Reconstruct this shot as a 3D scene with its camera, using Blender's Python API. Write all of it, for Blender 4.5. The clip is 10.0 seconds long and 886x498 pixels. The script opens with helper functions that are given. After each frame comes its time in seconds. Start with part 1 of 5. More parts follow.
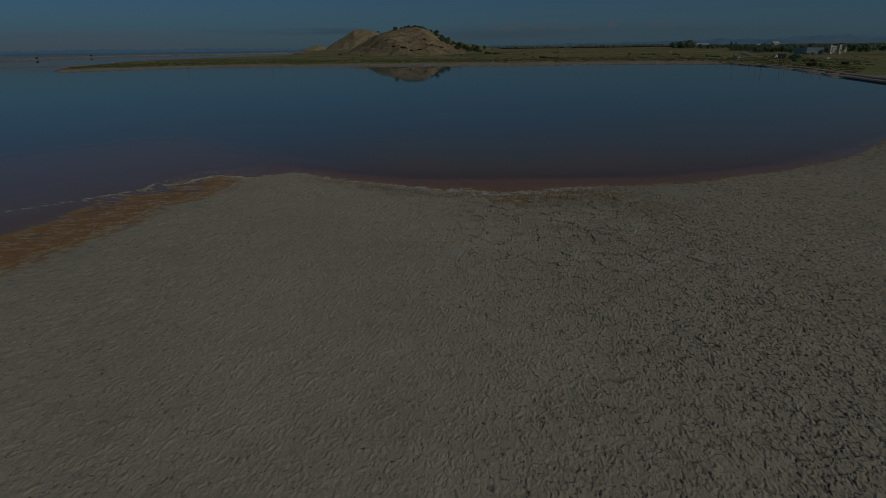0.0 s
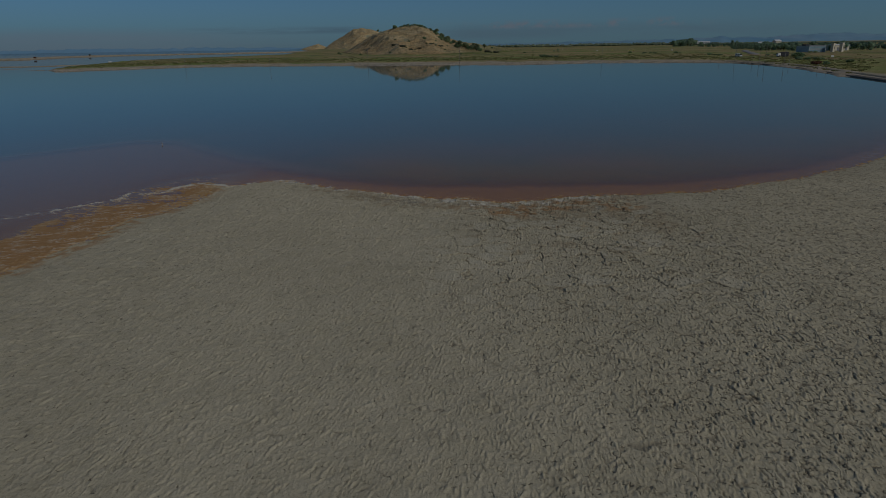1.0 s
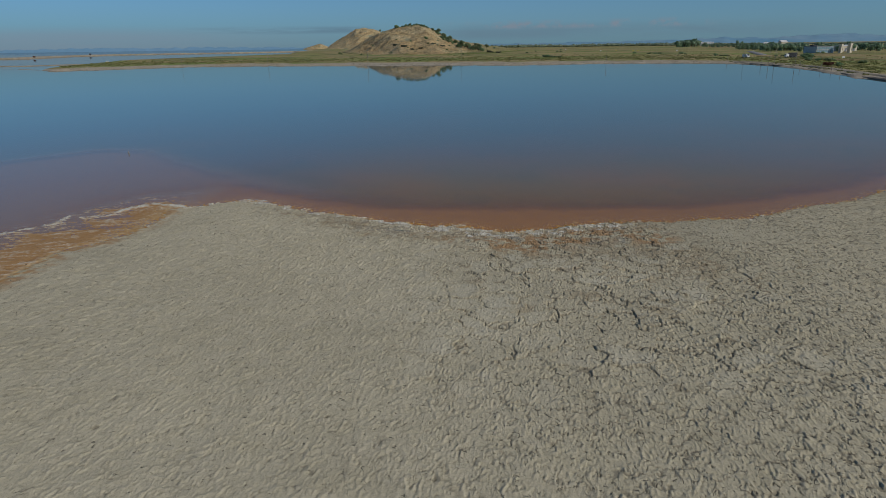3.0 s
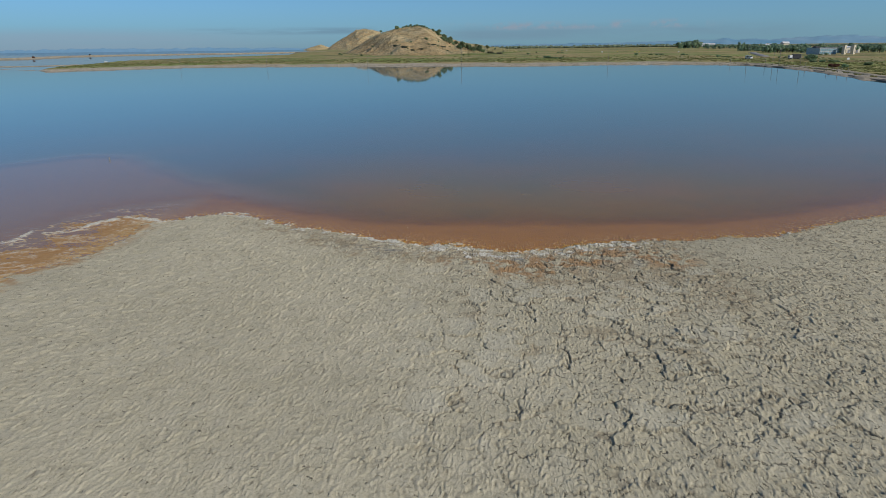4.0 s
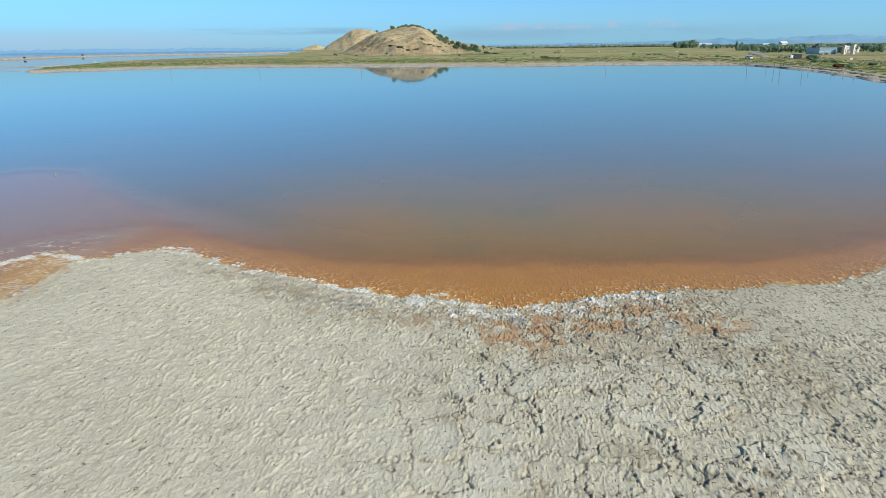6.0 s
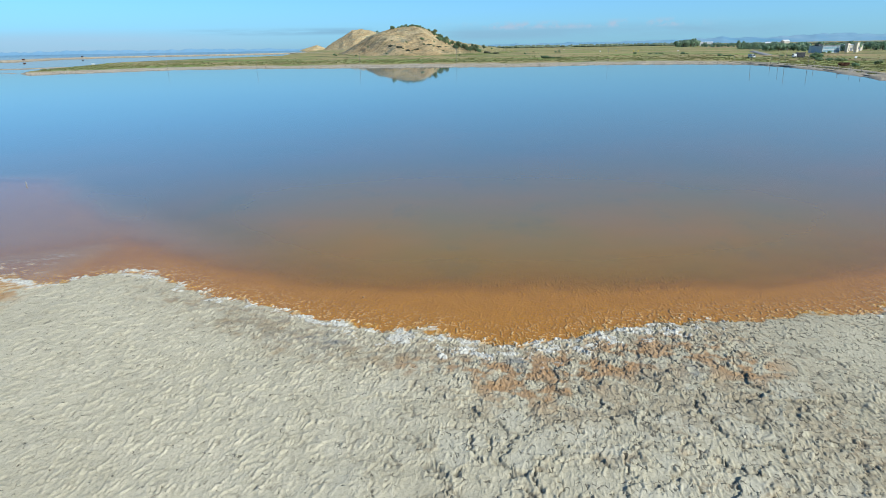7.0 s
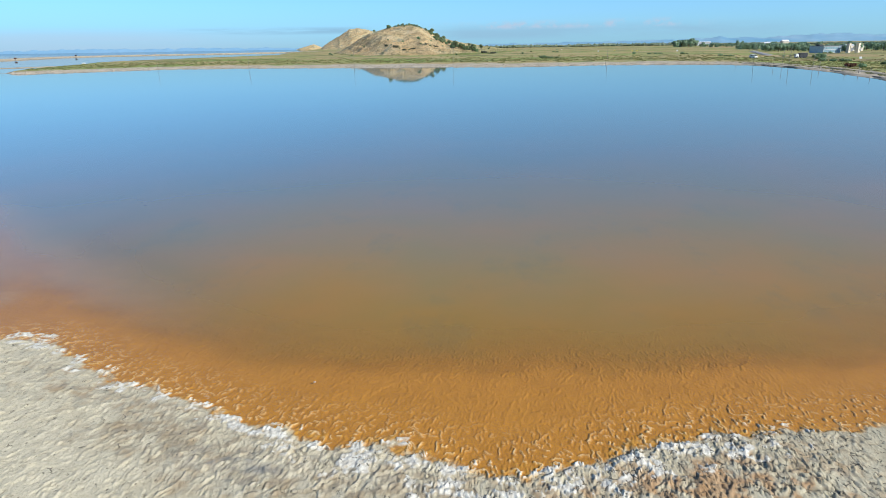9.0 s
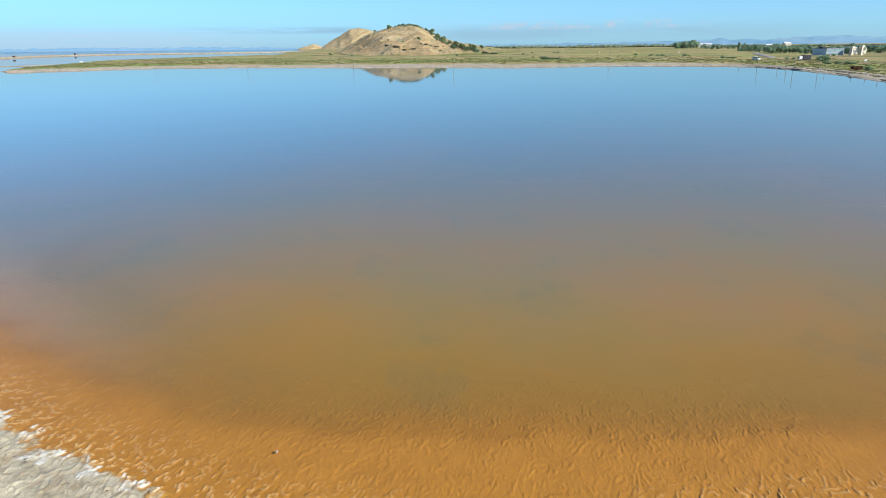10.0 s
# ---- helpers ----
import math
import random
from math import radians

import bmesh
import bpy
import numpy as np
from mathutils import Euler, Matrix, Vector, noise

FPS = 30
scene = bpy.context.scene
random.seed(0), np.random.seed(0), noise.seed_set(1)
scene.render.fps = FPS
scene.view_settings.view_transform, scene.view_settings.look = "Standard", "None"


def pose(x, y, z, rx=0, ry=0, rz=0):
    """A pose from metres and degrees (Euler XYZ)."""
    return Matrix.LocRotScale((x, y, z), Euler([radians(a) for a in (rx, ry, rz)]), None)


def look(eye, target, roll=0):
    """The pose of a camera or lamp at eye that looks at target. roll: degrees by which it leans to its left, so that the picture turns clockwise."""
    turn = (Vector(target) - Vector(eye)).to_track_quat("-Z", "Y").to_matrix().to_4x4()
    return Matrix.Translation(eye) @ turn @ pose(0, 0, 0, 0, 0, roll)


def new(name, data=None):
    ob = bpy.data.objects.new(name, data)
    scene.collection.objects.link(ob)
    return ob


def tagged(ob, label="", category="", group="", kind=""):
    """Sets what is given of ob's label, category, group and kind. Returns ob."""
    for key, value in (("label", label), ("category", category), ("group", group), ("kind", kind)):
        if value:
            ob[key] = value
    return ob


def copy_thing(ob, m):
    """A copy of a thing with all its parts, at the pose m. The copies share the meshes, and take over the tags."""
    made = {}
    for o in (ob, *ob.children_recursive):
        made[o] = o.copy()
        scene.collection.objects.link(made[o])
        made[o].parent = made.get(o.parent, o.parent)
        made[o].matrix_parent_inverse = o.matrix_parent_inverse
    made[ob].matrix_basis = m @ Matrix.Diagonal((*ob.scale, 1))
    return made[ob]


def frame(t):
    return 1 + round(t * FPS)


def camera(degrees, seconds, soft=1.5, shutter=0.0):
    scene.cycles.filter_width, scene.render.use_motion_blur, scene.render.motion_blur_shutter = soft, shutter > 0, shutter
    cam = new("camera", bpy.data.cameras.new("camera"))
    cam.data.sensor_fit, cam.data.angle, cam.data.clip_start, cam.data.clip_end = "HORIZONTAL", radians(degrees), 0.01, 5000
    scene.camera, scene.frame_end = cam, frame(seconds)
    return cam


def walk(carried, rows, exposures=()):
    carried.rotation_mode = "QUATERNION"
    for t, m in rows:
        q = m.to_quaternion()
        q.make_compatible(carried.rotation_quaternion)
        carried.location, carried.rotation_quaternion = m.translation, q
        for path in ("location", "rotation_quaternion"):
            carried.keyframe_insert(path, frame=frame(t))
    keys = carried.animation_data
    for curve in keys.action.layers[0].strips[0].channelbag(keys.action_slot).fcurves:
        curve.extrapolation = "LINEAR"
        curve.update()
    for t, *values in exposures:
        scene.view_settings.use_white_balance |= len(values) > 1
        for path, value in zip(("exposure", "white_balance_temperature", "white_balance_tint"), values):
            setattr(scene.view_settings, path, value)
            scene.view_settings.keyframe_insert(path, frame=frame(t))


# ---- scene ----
cam = camera(72.7, 10.0, soft=0.85)
PATH = [
    (0, (0.074, -0.121, 9.888), (-0.126, 1.764, 9.25), -0.8),
    (0.5, (0.084, 1.494, 9.903), (-0.117, 3.378, 9.263), -0.9),
    (1, (0.062, 3.117, 9.903), (-0.139, 5.001, 9.261), -0.9),
    (1.5, (0.027, 4.743, 9.915), (-0.174, 6.626, 9.273), -0.9),
    (2, (0.053, 6.44, 9.92), (-0.153, 8.323, 9.277), -1.0),
    (3.5, (-0.17, 11.619, 9.759), (-0.377, 13.502, 9.119), -0.7),
    (4, (-0.199, 13.238, 9.772), (-0.407, 15.122, 9.133), -0.7),
    (4.5, (-0.223, 14.875, 9.806), (-0.428, 16.759, 9.167), -0.7),
    (5, (-0.229, 16.545, 9.828), (-0.431, 18.429, 9.189), -0.6),
    (5.5, (-0.234, 18.235, 9.825), (-0.432, 20.119, 9.186), -0.6),
    (7, (-0.034, 23.064, 9.817), (-0.236, 24.948, 9.178), -1.0),
    (7.5, (-0.047, 24.687, 9.83), (-0.249, 26.571, 9.19), -1.0),
    (8, (-0.075, 26.341, 9.827), (-0.274, 28.225, 9.187), -0.9),
    (8.5, (-0.061, 28.025, 9.844), (-0.258, 29.909, 9.203), -1.0),
    (9, (-0.106, 29.719, 9.857), (-0.299, 31.604, 9.216), -0.9),
    (9.5, (-0.135, 31.439, 9.849), (-0.327, 33.324, 9.208), -0.7),
    (10, (-0.166, 33.085, 9.888), (-0.358, 34.97, 9.248), -0.6),
]
# the film fades in over its first six seconds
FADE = [(t / 2, 0.25 + 2.2 * math.log2(min(1.0, 0.376 + 0.104 * t / 2)) + float(np.interp(t / 2, [0, 2, 4.5, 5.5, 7, 8.5, 10], [-0.06, -0.06, -0.04, -0.05, 0.0, 0.09, 0.20])),
         float(np.interp(t / 2, [0, 1, 2, 3.5, 4.5, 5.5, 7, 7.5, 8.5, 9, 10], [6600, 6660, 6760, 6740, 6650, 6360, 6220, 6200, 6320, 6450, 6700])),
         float(np.interp(t / 2, [0, 4.5, 5.5, 7, 7.5, 8.5, 9.5], [10, 10, 7.5, 5, 5.5, 8, 10]))) for t in range(21)]
walk(cam, [(t, look(eye, target, roll)) for t, eye, target, roll in PATH], FADE)

# ---- world, sun ----
SUN_AZ = 121.0      # degrees from +Y towards +X: behind the camera, to its right
SUN_EL = 33.0
world = bpy.data.worlds.new("world")
scene.world = world
world.use_nodes = True
wn, wl = world.node_tree.nodes, world.node_tree.links
wn.clear()
w_out = wn.new("ShaderNodeOutputWorld")
w_bg = wn.new("ShaderNodeBackground")
w_bg.inputs["Strength"].default_value = 0.146
w_sky = wn.new("ShaderNodeTexSky")
w_sky.sky_type = "NISHITA"
w_sky.sun_disc = False
w_sky.sun_elevation = radians(SUN_EL)
w_sky.sun_rotation = radians(SUN_AZ)
w_sky.altitude = 0
w_sky.air_density = 0.5
w_sky.dust_density = 0.0
w_sky.ozone_density = 2.0
w_co = wn.new("ShaderNodeTexCoord")
w_sep = wn.new("ShaderNodeSeparateXYZ")
wl.new(w_co.outputs["Generated"], w_sep.inputs[0])


def w_math(op, a, b=0.0, c=0.0):
    node = wn.new("ShaderNodeMath")
    node.operation = op
    for k, v in enumerate((a, b, c)):
        if isinstance(v, (int, float)):
            node.inputs[k].default_value = v
        else:
            wl.new(v, node.inputs[k])
    return node.outputs[0]


def w_step(v, low, high):
    node = wn.new("ShaderNodeMapRange")
    node.interpolation_type = "SMOOTHSTEP"
    node.inputs["From Min"].default_value, node.inputs["From Max"].default_value = low, high
    wl.new(v, node.inputs["Value"])
    return node.outputs["Result"]


def w_window(v, a, b, c, d):
    return w_math("MULTIPLY", w_step(v, a, b), w_math("SUBTRACT", 1.0, w_step(v, c, d)))


def w_puffs(scale, stretch, offset, detail=6):
    node = wn.new("ShaderNodeTexNoise")
    node.inputs["Scale"].default_value, node.inputs["Detail"].default_value, node.inputs["Roughness"].default_value = scale, detail, 0.6
    place = wn.new("ShaderNodeMapping")
    place.inputs["Scale"].default_value, place.inputs["Location"].default_value = (1, 1, stretch), offset
    wl.new(w_co.outputs["Generated"], place.inputs[0])
    wl.new(place.outputs[0], node.inputs["Vector"])
    return node.outputs["Fac"]


def w_lay(under, fac, colour):
    node = wn.new("ShaderNodeMix")
    node.data_type = "RGBA"
    node.inputs["B"].default_value = (*colour, 1)
    wl.new(under, node.inputs["A"])
    wl.new(fac, node.inputs["Factor"])
    return node.outputs["Result"]


w_up = w_sep.outputs["Z"]
w_side = w_math("DIVIDE", w_sep.outputs["X"], w_math("MAXIMUM", w_math("ABSOLUTE", w_sep.outputs["Y"]), 0.01))
w_ahead = w_step(w_sep.outputs["Y"], 0.0, 0.2)
w_tint = wn.new("ShaderNodeMix"); w_tint.data_type, w_tint.blend_type = "RGBA", "MULTIPLY"
w_tint.inputs["Factor"].default_value = 1.0
w_tint.inputs["B"].default_value = (0.51, 0.86, 1.03, 1)
wl.new(w_sky.outputs[0], w_tint.inputs["A"])
# pale marine haze low over the horizon, whiter over the bay
w_hz = wn.new("ShaderNodeValToRGB")
hz = w_hz.color_ramp
hz.elements[0].position, hz.elements[0].color = 0.0, (0.95, 0.95, 0.95, 1)
hz.elements[1].position, hz.elements[1].color = 0.17, (0, 0, 0, 1)
e = hz.elements.new(0.06); e.color = (0.50, 0.50, 0.50, 1)
wl.new(w_up, w_hz.inputs[0])
w_now = w_lay(w_tint.outputs["Result"], w_hz.outputs[0], (1.50, 2.78, 3.68))
w_bay = w_math("MULTIPLY", w_math("MULTIPLY", w_window(w_up, -0.02, -0.004, 0.012, 0.034), w_math("SUBTRACT", 1.0, w_step(w_side, -0.75, -0.10))), w_math("MULTIPLY_ADD", w_puffs(2.0, 14, (0.3, 0.1, 0)), 1.0, 0.1))
w_now = w_lay(w_now, w_bay, (2.50, 3.35, 4.50))
# grey-blue streaks over the bay, and a low bank of small heaped clouds beyond the town
w_streak = w_math("MULTIPLY", w_step(w_puffs(2.6, 16, (4.1, 0.2, 0.6)), 0.38, 0.52), w_math("MULTIPLY", w_window(w_up, 0.017, 0.023, 0.025, 0.031), w_window(w_side, -0.58, -0.44, -0.26, -0.20)))
w_now = w_lay(w_now, w_math("MULTIPLY", w_math("MULTIPLY", w_streak, w_ahead), 0.60), (1.30, 2.20, 3.20))
w_bank = w_math("MULTIPLY", w_window(w_up, 0.002, 0.014, 0.018, 0.034), w_window(w_side, -0.16, -0.06, 0.30, 0.50))
w_bank = w_math("MULTIPLY", w_bank, w_step(w_puffs(3.0, 7, (1.2, 0, 0.3)), 0.30, 0.62))
w_now = w_lay(w_now, w_math("MULTIPLY", w_math("MULTIPLY", w_bank, w_ahead), 0.75), (1.60, 2.70, 3.70))
w_heap = w_math("MULTIPLY", w_window(w_up, 0.020, 0.026, 0.028, 0.037), w_window(w_side, -0.13, -0.07, 0.26, 0.36))
w_heap = w_math("MULTIPLY", w_heap, w_math("MULTIPLY", w_step(w_puffs(6.0, 1.5, (0.35, 0, 0.2), 3), 0.38, 0.56), w_step(w_puffs(34, 1.6, (0.1, 0, 0.2), 5), 0.40, 0.62)))
w_now = w_lay(w_now, w_math("MULTIPLY", w_math("MULTIPLY", w_heap, w_ahead), 0.9), (2.50, 3.20, 4.10))
wl.new(w_now, w_bg.inputs["Color"])
wl.new(w_bg.outputs[0], w_out.inputs["Surface"])

sun = new("sun", bpy.data.lights.new("sun", "SUN"))
sun.data.energy, sun.data.angle, sun.data.color = 4.9, radians(0.53), (1.0, 0.955, 0.89)
sa, se = radians(SUN_AZ), radians(SUN_EL)
SUN_FROM = Vector((math.sin(sa) * math.cos(se), math.cos(sa) * math.cos(se), math.sin(se)))
sun.matrix_world = look(SUN_FROM * 300, (0, 0, 0))


# ---- noise and plan, in arrays ----
def hashed(ix, iy, seed):
    h = (ix.astype(np.int64) * 374761393 + iy.astype(np.int64) * 668265263 + seed * 974634777) & 0x7FFFFFFF
    h = ((h ^ (h >> 13)) * 1274126177) & 0x7FFFFFFF
    return ((h ^ (h >> 16)) & 0xFFFF) / 65535.0


def grad_noise(x, y, seed):
    """Smooth noise, about -1 to 1, one feature a unit."""
    ix, iy = np.floor(x), np.floor(y)
    fx, fy = x - ix, y - iy
    u, v = fx * fx * fx * (fx * (fx * 6 - 15) + 10), fy * fy * fy * (fy * (fy * 6 - 15) + 10)

    def corner(dx, dy):
        a = hashed(ix + dx, iy + dy, seed) * (2 * math.pi)
        return np.cos(a) * (fx - dx) + np.sin(a) * (fy - dy)
    n0 = corner(0, 0) * (1 - u) + corner(1, 0) * u
    n1 = corner(0, 1) * (1 - u) + corner(1, 1) * u
    return (n0 * (1 - v) + n1 * v) * 1.5


def fbm(x, y, seed, octaves=4, gain=0.5):
    total, amp = np.zeros_like(x), 1.0
    for k in range(octaves):
        total += amp * grad_noise(x * 2.03 ** k, y * 2.03 ** k, seed + 17 * k)
        amp *= gain
    return total


def cells(x, y, seed):
    """Nearest and second nearest distance to scattered points, and a random value of the nearest."""
    ix, iy = np.floor(x), np.floor(y)
    f1, f2, val = np.full_like(x, 9.0), np.full_like(x, 9.0), np.zeros_like(x)
    for dx in (-1, 0, 1):
        for dy in (-1, 0, 1):
            cx, cy = ix + dx, iy + dy
            d = np.hypot(cx + hashed(cx, cy, seed) - x, cy + hashed(cx, cy, seed + 5) - y)
            closer = d < f1
            f2 = np.where(closer, f1, np.minimum(f2, d))
            val = np.where(closer, hashed(cx, cy, seed + 9), val)
            f1 = np.where(closer, d, f1)
    return f1, f2, val


def smooth(a, b, x):
    t = np.clip((x - a) / (b - a), 0, 1)
    return t * t * (3 - 2 * t)


def line_distance(x, y, pts, closed=False):
    best = np.full_like(x, 1e9)
    pairs = list(zip(pts, pts[1:] + pts[:1])) if closed else list(zip(pts, pts[1:]))
    for (ax, ay), (bx, by) in pairs:
        dx, dy = bx - ax, by - ay
        t = np.clip(((x - ax) * dx + (y - ay) * dy) / (dx * dx + dy * dy), 0, 1)
        best = np.minimum(best, (x - ax - t * dx) ** 2 + (y - ay - t * dy) ** 2)
    return np.sqrt(best)


def signed_distance(x, y, pts):
    """Negative inside the closed outline."""
    inside = np.zeros(x.shape, bool)
    for (ax, ay), (bx, by) in zip(pts, pts[1:] + pts[:1]):
        if ay != by:
            inside ^= ((ay > y) != (by > y)) & (x < (bx - ax) * (y - ay) / (by - ay) + ax)
    return np.where(inside, -1, 1) * line_distance(x, y, pts, True)


# outline of the mud flat, its water's edge first
SHORE = [(-64, -40), (-38, -8), (-27.5, 12), (-24, 24), (-22.9, 30), (-22.5, 34.3), (-22.8, 36.8), (-21.4, 39.1), (-20.7, 40.6), (-20.9, 43.4), (-21.6, 45.4),
         (-20.2, 46.0), (-18.6, 47.4), (-17.2, 47.8), (-15.9, 47.3), (-14.6, 46.6), (-13.5, 45.8), (-12.0, 45.2), (-10.5, 44.7), (-9.2, 44.2), (-7.4, 43.3), (-6.0, 43.1),
         (-4.6, 42.5), (-3.1, 42.7), (-1.7, 42.1), (-0.6, 41.7), (1.0, 41.8), (2.7, 42.4), (4.1, 43.2), (5.4, 43.7), (7.2, 44.0), (8.6, 44.1), (10.5, 44.7), (11.8, 45.0),
         (13.2, 44.9), (14.2, 45.3), (16, 46.6), (18.5, 48.3), (21.9, 49.8), (25.3, 52.5), (28.6, 55), (33.6, 60), (39, 66.4), (56, 84), (82, 108), (900, 300), (900, -900), (-900, -900), (-500, -60)]
# outer edge of the shallow orange shelf
SHELF = [(-100, -30), (-62, 30), (-52, 48), (-46, 60), (-41, 66.5), (-37.4, 66.0), (-32.5, 61.5), (-27, 56.9), (-22, 53.3), (-17.8, 50.8), (-14.3, 49.1), (-10.6, 47.5),
         (-7.6, 46.6), (-4.3, 46.5), (-1, 46.7), (2.4, 46.9), (5.7, 47.2), (9.1, 47.7), (11.4, 48.1), (13.4, 48.7), (15.8, 49.7), (23, 53.3), (32, 61), (43, 72.5), (62, 94),
         (90, 118), (900, 300), (900, -900), (-900, -900), (-500, -60)]
SALT_LINE = [(-40, 27), (-34, 33.5), (-30.5, 37), (-27.9, 40.4), (-26.8, 42), (-27.1, 43.6), (-25.9, 43.2), (-24.8, 43.6), (-24.4, 45.8), (-23.6, 46.6), (-22.1, 46.4), (-20.8, 45.9)]


def plan(x, y):
    """Distance from the water's edge (land negative), water depth of the smooth bed, and how deep past the shelf."""
    wob = 0.22 * fbm(x / 1.3, y / 1.3, 3, 4)
    s = signed_distance(x, y, SHORE) + wob
    e = signed_distance(x, y, SHELF) + 0.35 * fbm(x / 3.0, y / 3.0, 8, 3)
    inside = np.maximum(-e, 0)
    u = np.clip(s, 0, None) / (np.clip(s, 0, None) + inside + 1e-6)
    depth = 0.015 + 0.115 * u ** 1.3 + 0.55 * (1 - np.exp(-np.maximum(e, 0) / 5.0)) * (e > 0)
    depth = depth + 0.06 * smooth(-11, 3, e) * smooth(-17, -30, x) * smooth(0.5, 5, line_distance(x, y, SALT_LINE)) * (s > 0)      # the western shelf sinks gently
    return s, depth, e


# ---- materials ----
class Mat:
    """Small helper round one node material."""

    def __init__(self, name, rough=0.8, metal=0.0, spec=0.3):
        self.m = bpy.data.materials.new(name)
        self.m.use_nodes = True
        self.n, self.l = self.m.node_tree.nodes, self.m.node_tree.links
        self.b = self.n["Principled BSDF"]
        self.b.inputs["Roughness"].default_value = rough
        self.b.inputs["Metallic"].default_value = metal
        self.b.inputs["Specular IOR Level"].default_value = spec
        self.co = self.n.new("ShaderNodeNewGeometry").outputs["Position"]

    def noise(self, scale, detail=4, rough=0.55, stretch=None, own=False):
        t = self.n.new("ShaderNodeTexNoise")
        t.inputs["Scale"].default_value, t.inputs["Detail"].default_value, t.inputs["Roughness"].default_value = scale, detail, rough
        src = self.n.new("ShaderNodeTexCoord").outputs["Object"] if own else self.co
        if stretch:
            mp = self.n.new("ShaderNodeMapping")
            mp.inputs["Scale"].default_value = stretch
            self.l.new(src, mp.inputs[0])
            src = mp.outputs[0]
        self.l.new(src, t.inputs["Vector"])
        return t.outputs["Fac"]

    def ramp(self, fac, *stops):
        r = self.n.new("ShaderNodeValToRGB")
        el = r.color_ramp.elements
        while len(el) < len(stops):
            el.new(0.5)
        for k, (p, c) in enumerate(stops):
            el[k].position = p
            el[k].color = (c, c, c, 1) if isinstance(c, (int, float)) else (*c, 1)
        self.l.new(fac, r.inputs[0])
        return r.outputs[0]

    def mix(self, fac, a, b, mode="MIX"):
        x = self.n.new("ShaderNodeMix")
        x.data_type, x.blend_type = "RGBA", mode
        for key, v in (("Factor", fac), ("A", a), ("B", b)):
            sock = x.inputs[key]
            if isinstance(v, (int, float)):
                sock.default_value = v if key == "Factor" else (v, v, v, 1)
            elif isinstance(v, tuple):
                sock.default_value = (*v, 1)
            else:
                self.l.new(v, sock)
        return x.outputs["Result"]

    def math(self, op, a, b):
        x = self.n.new("ShaderNodeMath")
        x.operation = op
        for k, v in enumerate((a, b)):
            if isinstance(v, (int, float)):
                x.inputs[k].default_value = v
            else:
                self.l.new(v, x.inputs[k])
        return x.outputs[0]

    def attr(self, name):
        a = self.n.new("ShaderNodeAttribute")
        a.attribute_name = name
        return a.outputs["Fac"]

    def rand(self):
        return self.n.new("ShaderNodeObjectInfo").outputs["Random"]

    def island(self):
        return self.n.new("ShaderNodeNewGeometry").outputs["Random Per Island"]

    def colour(self, c):
        if isinstance(c, tuple):
            self.b.inputs["Base Color"].default_value = (*c, 1)
        else:
            self.l.new(c, self.b.inputs["Base Color"])
        return self

    def bump(self, height, strength=0.5, distance=0.05):
        b = self.n.new("ShaderNodeBump")
        b.inputs["Strength"].default_value, b.inputs["Distance"].default_value = strength, distance
        self.l.new(height, b.inputs["Height"])
        self.l.new(b.outputs[0], self.b.inputs["Normal"])
        return self


